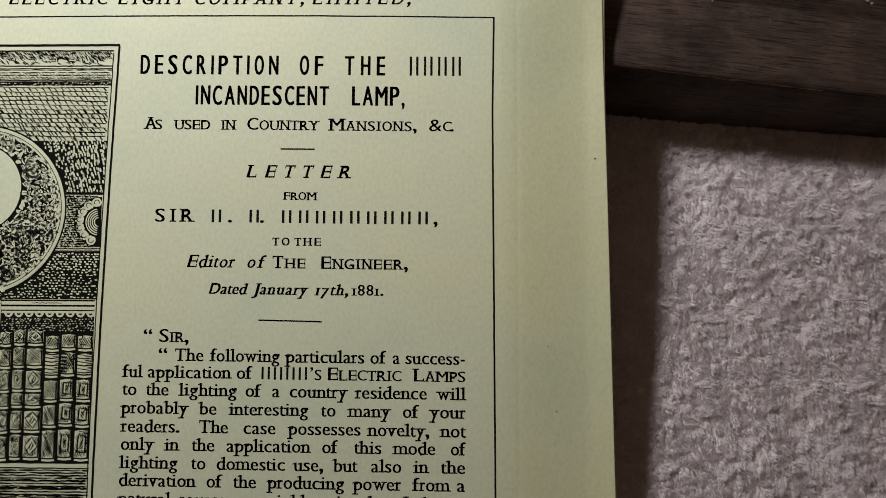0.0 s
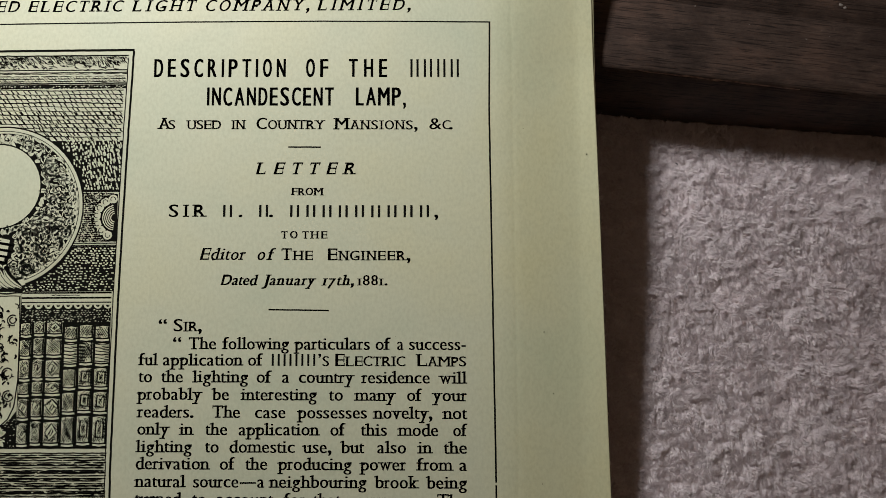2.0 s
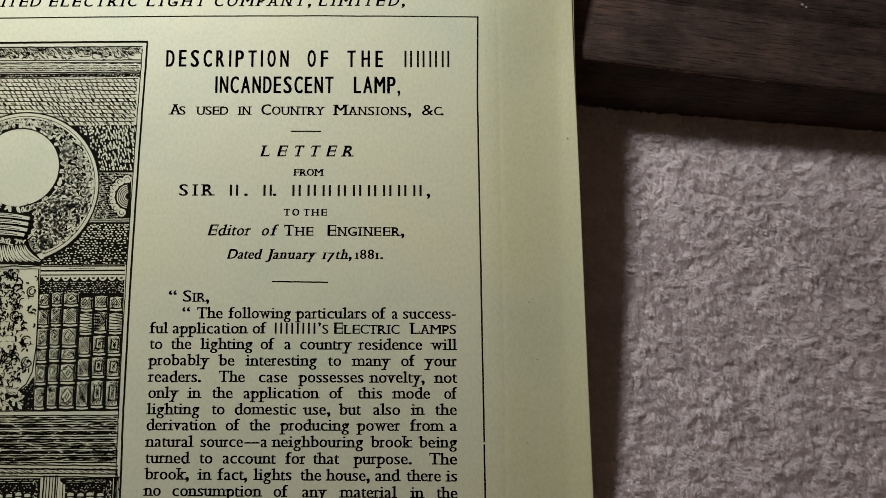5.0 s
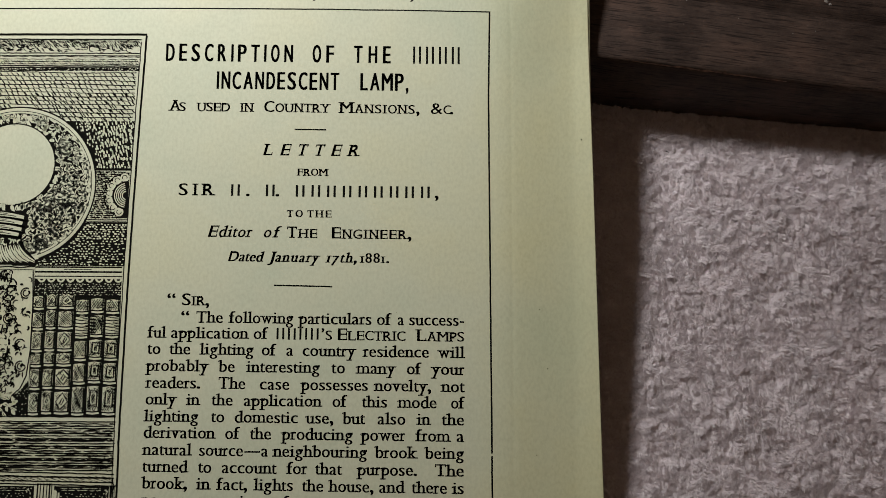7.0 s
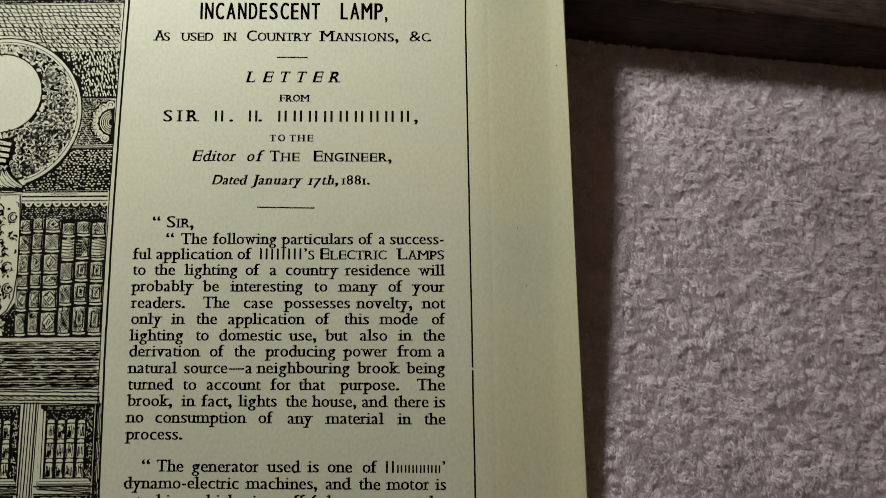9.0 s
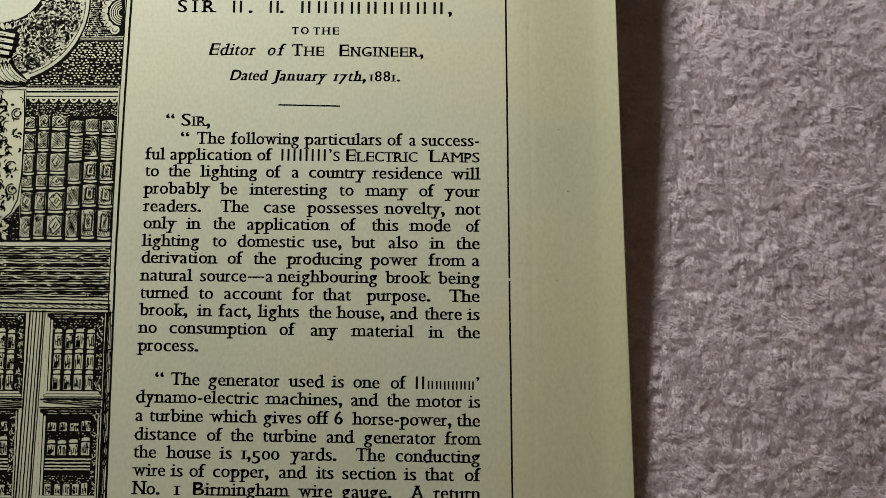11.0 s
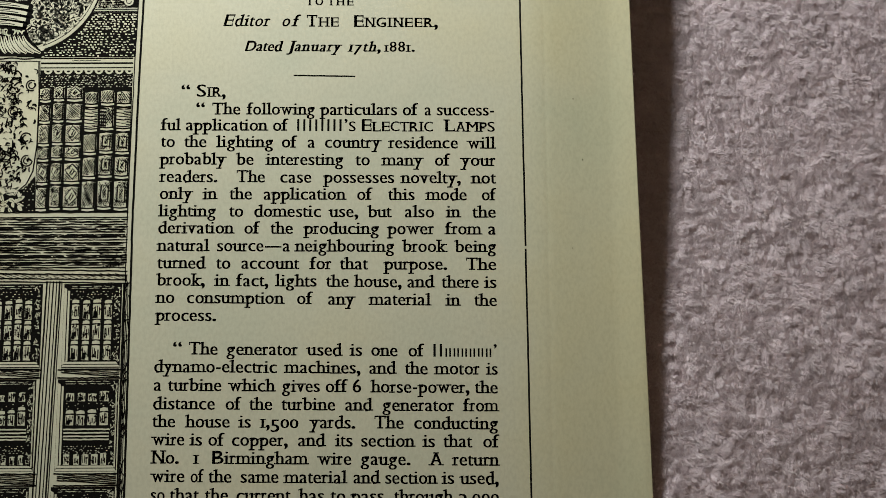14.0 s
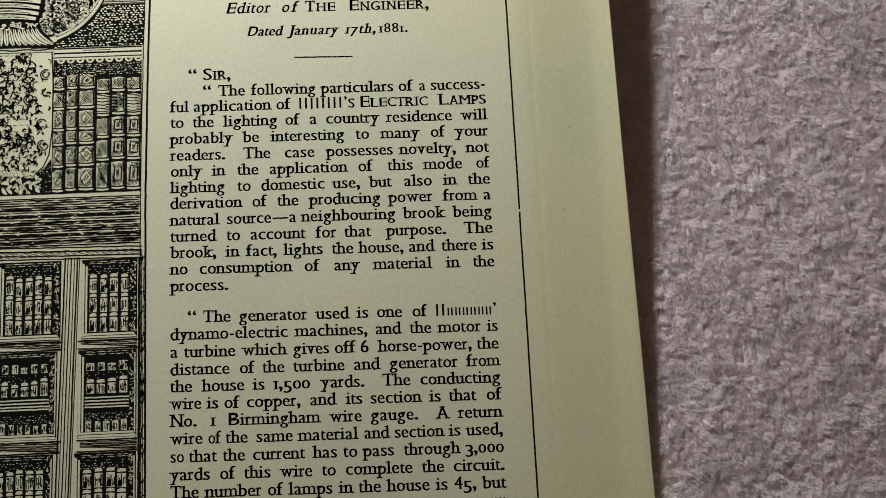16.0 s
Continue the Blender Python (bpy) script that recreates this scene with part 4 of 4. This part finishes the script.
def engraved_bookshelf():
    p = Plate()
    edge = rim(10) - 1.35
    box_poly(p.ground, -104.5, -8.5, edge, 29.4)
    # shelf edge and scalloped lace
    for y0, y1 in ((28.2, 29.0), (27.0, 27.75)):
        box_poly(p.bare, -104.4, y0, edge, y1)
    p.line.stroke([(x, 28.6 + rng.normal(0, 0.05)) for x in np.linspace(-97, -90, 16)], 0.16)
    box_poly(p.bare, -104.3, 26.25, edge, 26.7)
    for k in range(9):
        cx = -102.6 + k * 2.45
        p.bare.poly(arc(cx, 26.3, 1.05, 180, 360, 12))
        p.line.poly(arc(cx, 26.15, 0.45, 180, 360, 8))
    flecks(p.bare, -104, 22.2, edge, 24.9, 0.72, 0.4, None, 0.2)
    cols = (-104.7, -101.4, -98.2, -93.8, -90.05, -86.15, edge)
    rows_a = (22.2, 18.1, 12.9, 7.35, 3.6, -2.1, -8.3)
    rows_b = (21.2, 17.0, 10.9, 5.2, -0.7, -8.3)
    for c in range(6):
        x0, x1 = cols[c] + 0.42, cols[c + 1] - 0.22
        rows = rows_a if c < 3 else rows_b
        shift = rng.normal(0, 0.15)
        for k in range(len(rows) - 1):
            top, low = rows[k] + shift + rng.normal(0, 0.1), rows[k + 1] + shift + (0.0 if k == len(rows) - 2 else 0.1)
            mx, w, steep = (x0 + x1) / 2, x1 - x0, (-1.0, 0.9, -0.9, -1.7, -1.9, -1.4)[c] * rng.uniform(0.85, 1.15)
            sag = 0.3 + rng.uniform(0, 0.12)
            # raised band: a pale bowed bar between two black lines
            p.bare.stroke([(x0 + 0.1, low + 0.55), (mx, low + 0.55 - sag * 0.5), (x1 - 0.05, low + 0.55)], 0.5, 0.2)
            p.line.stroke([(x0, low + 0.98), (mx, low + 0.98 - sag * 0.5), (x1, low + 0.98)], 0.3)
            a0, a1 = low + 1.1, top - 0.16
            h, my = a1 - a0, (a0 + a1) / 2
            p.bare.poly([(x0, a0), (mx, a0 - sag * 0.4), (x1, a0), (x1, a1 - 0.25), (mx, a1), (x0, a1 - 0.25)])
            if k == 1 and c in (3, 5):
                # ribs, close one under another
                for q in np.linspace(a0 + 0.3, a1 - 0.3, 6):
                    p.line.stroke([(x0, q + 0.1), (mx, q - 0.12), (x1, q + 0.1)], rng.uniform(0.16, 0.3))
                    p.line.stroke([(x1 - w * rng.uniform(0.2, 0.5), q + 0.35), (x1, q + 0.45)], 0.2)
                continue
            slant(p.line, x0, a0, x1, a1 - 0.2, 0.55 if c < 3 else 0.72, 0.24, steep)
            if k == 1 and c == 4:
                for q in np.linspace(a0 + 0.3, a1 - 0.3, 6):
                    p.line.stroke([(x0, q), (x0 + w * 0.45, q - 0.1)], 0.42)
            elif c < 3 and k not in (1,):
                rx, ry = w * rng.uniform(0.3, 0.38), min(h * 0.4, w * 0.5)
                loz = [(mx - rx + rng.normal(0, 0.1), my + rng.normal(0, 0.22)), (mx + rng.normal(0, 0.22), my + ry), (mx + rx, my + rng.normal(0, 0.22)), (mx + rng.normal(0, 0.22), my - ry)]
                p.line.poly([(mx + (x - mx) * 1.22, my + (y - my) * 1.22) for x, y in loz])
                p.cap.poly(loz)
                p.tip.stroke([(mx - rx * 0.4, my - ry * 0.25), (mx + rx * 0.15, my + ry * 0.45), (mx + rx * 0.45, my + ry * 0.1), (mx - rx * 0.05, my - ry * 0.5), (mx - rx * 0.4, my - ry * 0.25)], 0.22)
                for q in (-0.25, 0.1):
                    p.tip.stroke([(mx + rx * q, my - ry * 0.3), (mx + rx * (q + 0.3), my + ry * 0.3)], 0.14)
            elif c > 3 and k > 1:
                inner = [(mx - w * 0.3, my - h * 0.3), (mx + w * 0.26, my - h * 0.33), (mx + w * 0.3, my + h * 0.28), (mx - w * 0.24, my + h * 0.32)]
                p.line.stroke([*inner, inner[0]], 0.34)
                p.cap.stroke([(mx + (x - mx) * 0.62, my + (y - my) * 0.66) for x, y in [*inner, inner[0]]], 0.3)
                p.tip.stroke([(mx - 0.3, my - h * 0.1), (mx + 0.3, my + h * 0.12)], 0.24)
            curls(p.tip, 9, (x0, a0, x1, a1), 0.9, 0.22, lambda x, y: x0 < x < x1 and a0 < y < a1, None, 0.4, 3.0)
            # the shaded flank of the spine
            p.line.stroke([(x1 - 0.2, a0), (x1 - 0.12 - 0.2 * rng.random(), my), (x1 - 0.2, a1 - 0.3)], 0.36)
    p.add("engraved_bookshelf", "engraved shelf of ribbed books under a scalloped edge")


def engraved_vase():
    p = Plate()
    side = [(-104.9, 28.3), (-104.5, 20), (-104.5, 8), (-105.2, 1.5), (-106.6, -1.6), (-108.6, -3.4)]
    shape = lambda x, y: LEFT < x < float(np.interp(y, [-3.4, -1.6, 1.5, 8, 20, 28.3], [-108.6, -106.6, -105.2, -104.5, -104.5, -104.9])) - 0.2 and -3.2 < y < 28.4
    p.line.stroke(side, 0.3)
    p.line.stroke([(x, 29.2 + 0.15 * math.sin(x)) for x in np.linspace(LEFT, -104.4, 24)], 0.3)
    p.line.stroke([(x, 28.5 + rng.normal(0, 0.03)) for x in np.linspace(LEFT, -104.6, 24)], 0.16)
    curls(p.line, 290, (LEFT, -3, -104, 28), 2.2, 0.36, lambda x, y: shape(x, y) and x < -108.0, lambda x, y: 1.2, 0.4, 4.6)
    curls(p.line, 240, (LEFT, -3, -104, 28), 1.5, 0.4, lambda x, y: shape(x, y), lambda x, y: 0.9, 0.3, 4.4)
    curls(p.line, 190, (LEFT, -3, -109, 28), 0.9, 0.5, lambda x, y: shape(x, y) and x < -109.5, lambda x, y: 1.4, 0.5, 2.5)
    hatch(p.line, LEFT, -3, -110, 28, 1.7, 0.16, shape, 0, 0.6, 0.1, 1.0)
    for cx, cy in ((-106.4, 22.5), (-107.2, 9.5), (-106.8, 4.0), (-110.5, 16), (-112, 5)):
        for rr in (1.3, 0.75):
            p.line.stroke(arc(cx, cy, rr, rng.uniform(0, 120), rng.uniform(260, 360), 12), 0.3)
    # foot of leaves in the dark corner behind it
    p.ground.poly([(LEFT, -8.4), (-104.4, -8.4), (-104.6, 0.4), (-106.4, -1.9), (-108.7, -3.6), (LEFT, -3.8)])
    flecks(p.bare, -107.6, -8, -104.6, -1.5, 0.9, 0.36, lambda x, y: x + y > -114.2, 0.4)
    leaves(p, (LEFT, -8, -107, -2.6), lambda x, y: -8.0 < y < -2.6 and x < -107.5 and not (-121 < x < -116 and y < -5), 0.95, 1.9, 0.85, 700)
    p.add("engraved_vase", "engraved pale vase with black scrollwork")


def engraved_rail():
    p = Plate()
    ok = to_rim(0.9)
    for y in (-8.55, -9.75):
        p.line.stroke([(x, y + rng.normal(0, 0.03)) for x in np.linspace(LEFT, rim(y) - 1.0, 40)], 0.24)
    hatch(p.line, LEFT, -22.0, -80.5, -10.2, 0.6, 0.33, ok, 0, 0.12, 0.05, 7)
    hatch(p.line, LEFT, -21.5, -80.5, -11, 1.6, 0.42, ok, 0, 0.2, 0.06, 5)
    curls(p.line, 26, (-88, -22, -82, -18), 0.8, 0.22, ok)
    for y in (-22.3, -23.3, -24.4, -25.2):
        p.line.stroke([(x, y - 0.03 * (x - LEFT) * 0.6 + 0.5 + rng.normal(0, 0.04)) for x in np.linspace(LEFT, rim(y) - 0.8, 40)], rng.uniform(0.18, 0.34))
    ticks(p.line, LEFT, -24.6, -82, -23.4, 1.6, 0.5, 3.0, 0.12, ok)
    p.add("engraved_rail", "engraved wooden rail in long black grain lines")


def shelf_books(p, x0, x1, low, top, count, rows):
    """Pale book backs in a row on a dark shelf."""
    w = (x1 - x0) / count
    for k in range(count):
        a, b = x0 + k * w + 0.2 + rng.uniform(0, 0.25), x0 + (k + 1) * w - 0.3 - rng.uniform(0, 0.25)
        t = top + rng.normal(0, 0.3)
        cuts = np.linspace(low, t, rows + 1)
        for c0, c1 in zip(cuts, cuts[1:]):
            deep = c1 - c0 > 3
            if deep:
                # a pale head band, a dark gap, then the spine
                p.bare.poly([(a, c1 - 0.95), (b, c1 - 0.9), (b - 0.1, c1 - 0.25), ((a + b) / 2, c1 - 0.1), (a + 0.1, c1 - 0.3)])
            body = c1 - 1.35 if deep else c1 - 0.22
            p.bare.poly([(a, c0 + 0.16), (b, c0 + 0.1), (b, body), ((a + b) / 2, body + 0.12), (a, body)])
            if body - c0 > 1.2:
                for q in np.arange(a + 0.25, b, 0.42):
                    y0 = c0 + 0.2 + (body - c0) * rng.uniform(0, 0.3)
                    p.line.stroke([(q, y0), (q + rng.normal(0, 0.06), y0 + (body - y0) * rng.uniform(0.5, 1.0))], rng.uniform(0.14, 0.3))
                if rng.random() < 0.4:
                    p.line.poly([(a, c0 + 0.3), ((a + b) / 2, c0 + 0.2), ((a + b) / 2 + 0.2, (c0 + body) / 2 + 0.3), (a + 0.2, (c0 + body) / 2)])
                curls(p.line, 6, (a, c0, b, body), 0.7, 0.34, lambda x, y: a < x < b and c0 + 0.2 < y < body)


def engraved_cabinet():
    p = frame_plate = Plate()
    low_end = -112.0
    # stiles
    for x, w in ((-100.0, 0.34), (-99.3, 0.2), (-98.5, 0.26), (-97.7, 0.2), (-97.0, 0.34), (-96.5, 0.2)):
        p.line.stroke([(x - 0.7 - 0.026 * (-25 - y) + rng.normal(0, 0.025), y) for y in np.linspace(-24.9, low_end, 60)], w)
    for x, w in ((-121.6, 0.3), (-120.5, 0.22), (-119.9, 0.4), (-118.6, 0.22), (-117.9, 0.34), (-117.2, 0.22)):
        p.line.stroke([(x - 0.3 - 0.022 * (-25 - y) + rng.normal(0, 0.025), y) for y in np.linspace(-24.9, low_end, 60)], w)
    for x, w in ((-82.6, 0.4), (-82.0, 0.2), (-81.6, 0.16)):
        p.line.stroke([(x + rng.normal(0, 0.04), y) for y in np.linspace(-25.4, low_end, 60)], w)
    curls(p.line, 170, (-82.6, low_end, -81.0, -25), 1.7, 0.27, lambda x, y: -82.6 < x < -81.1, lambda x, y: 1.5)
    for x0, x1, books in ((-96.6, -83.0, 4), (-117.0, -101.6, 5)):
        for top, low, kind in ((-25.6, -45.2, 1), (-47.9, -69.0, 2), (-72.5, -92.0, 1), (-94.8, -112, 2)):
            d = 0.030 * (-25 - top)
            xa, xb = x0 - d * 0.9, x1 - d * (0.9 if x1 < -90 else 0.1)
            p = Plate()
            box_poly(p.ground, xa, low, xb, top)
            # bare mouldings round the pane
            p.bare.poly([(xa + 0.05, low + 0.6), (xa + 0.7, low + 0.95), (xa + 0.7, top - 1.2), (xa + 0.05, top - 0.8)])
            p.bare.poly([(xa + 0.95, low + 1.3), (xa + 1.4, low + 1.6), (xa + 1.4, top - 1.6), (xa + 0.95, top - 1.6)])
            p.bare.poly([(xa, low + 0.1), (xb, low + 0.1), (xb - 0.35, low + 0.66), (xa + 0.35, low + 0.66)])
            p.bare.poly([(xa + 0.5, low + 0.86), (xb - 0.5, low + 0.86), (xb - 0.9, low + 1.36), (xa + 0.8, low + 1.36)])
            if top < -40:
                p.bare.stroke([(xb - 0.45, low + 0.9), (xb - 0.45, top - 1.0)], 0.3)
            curls(p.bare, 130, (xb - 2.2, low, xb, top), 0.7, 0.2, lambda x, y: xb - 1.9 < x < xb - 0.2 and low + 1.4 < y < top - 0.4)
            ba, bb = xa + 1.7, xb - 1.9
            hatch(p.bare, ba, top - 1.3, bb, top - 0.3, 0.5, 0.14, None, 0, 0.4, 0.04, 2)
            if kind == 1:
                flecks(p.bare, ba, top - 3.6, bb, top - 1.4, 0.8, 0.36, None, 0.35)
                shelf_books(p, ba, bb, low + 1.6, top - 3.6, books, 3)
            else:
                shelf_books(p, ba, bb, low + 15.9, low + 18.2, books, 1)
                flecks(p.bare, ba, low + 13.6, bb, low + 15.6, 0.9, 0.3, None, 0.55)
                shelf_books(p, ba, bb, low + 10.4, low + 14.0, books, 1)
                for y in (9.6, 8.8, 8.0, 7.3):
                    p.bare.stroke([(x, low + y + rng.normal(0, 0.03)) for x in np.linspace(ba, bb, 14)], 0.34)
                flecks(p.bare, ba, low + 4.2, bb, low + 6.0, 0.7, 0.34, None, 0.3)
                shelf_books(p, ba, bb, low + 1.4, low + 4.0, books + 1, 1)
            p.add("engraved_pane", "engraved glass pane with books behind it")
        # rails between the panes
        p = frame_plate
        for top, low in ((-45.7, -47.6), (-69.5, -72.2), (-92.5, -94.5)):
            for y in (top, low):
                p.line.stroke([(x, y + rng.normal(0, 0.04)) for x in np.linspace(x0 - 0.8, x1 + 0.3, 24)], 0.3)
            for k in range(6):
                y = low + 0.4 + k * 0.42
                p.line.stroke([(x, y + 0.9 - 0.07 * (x - x0) + rng.normal(0, 0.04)) for x in np.linspace(x0, x1, 20) if low + 0.2 < y + 0.9 - 0.07 * (x - x0) < top - 0.2] or [(x0, y), (x1, y)], rng.uniform(0.14, 0.28))
    frame_plate.add("engraved_cabinet", "engraved wooden frame of a glazed cabinet")


for element in (engraving_border, engraved_cornice, engraved_wall, engraved_rosette, engraved_medallion, engraved_bookshelf, engraved_vase, engraved_rail, engraved_cabinet):
    element()


def specks():
    """Stray specks of ink on the bare margin."""
    for x, y, r in ((35.9, 63.6, 0.2), (26.4, 4.0, 0.13), (24.4, 19.0, 0.13), (23.4, -17.5, 0.1), (-37.6, 42.9, 0.14), (-46.5, 15.6, 0.1), (-12, 18, 0.07), (20, 70, 0.06)):
        z = float(page_height(np.array(x), np.array(y))) + 0.05
        pts = [(x + r * rng.uniform(0.7, 1.2) * math.cos(a), y + r * rng.uniform(0.7, 1.3) * math.sin(a), z) for a in np.linspace(0, 2 * math.pi, 8)[:-1]]
        part("ink_speck", mesh_from("ink_speck", pts, [tuple(range(7))], INK), page)


specks()


def lint():
    """A scrap of dark thread caught in the pile."""
    ob = tagged(new("lint_thread"), "tiny dark scrap of thread caught in the blanket", "lint")
    x, y = 63.2, 65.4
    z = float(blanket_level(np.array(x), np.array(y))) + 0.95
    v, f = [], []
    for k in range(6):
        t = k / 5
        cx, cy, cz = x - 0.45 + 0.9 * t, y + 0.28 - 0.5 * t + 0.12 * math.sin(3 * t), z + 0.18 * math.sin(math.pi * t)
        for a in range(5):
            q = 2 * math.pi * a / 5
            v.append((cx + 0.05 * math.cos(q), cy + 0.09 * math.cos(q), cz + 0.09 * math.sin(q)))
    for k in range(5):
        f += [(5 * k + a, 5 * k + (a + 1) % 5, 5 * k + 5 + (a + 1) % 5, 5 * k + 5 + a) for a in range(5)]
    f += [(4, 3, 2, 1, 0), (25, 26, 27, 28, 29)]
    part("thread", mesh_from("thread", v, f, INK, True), ob)


lint()
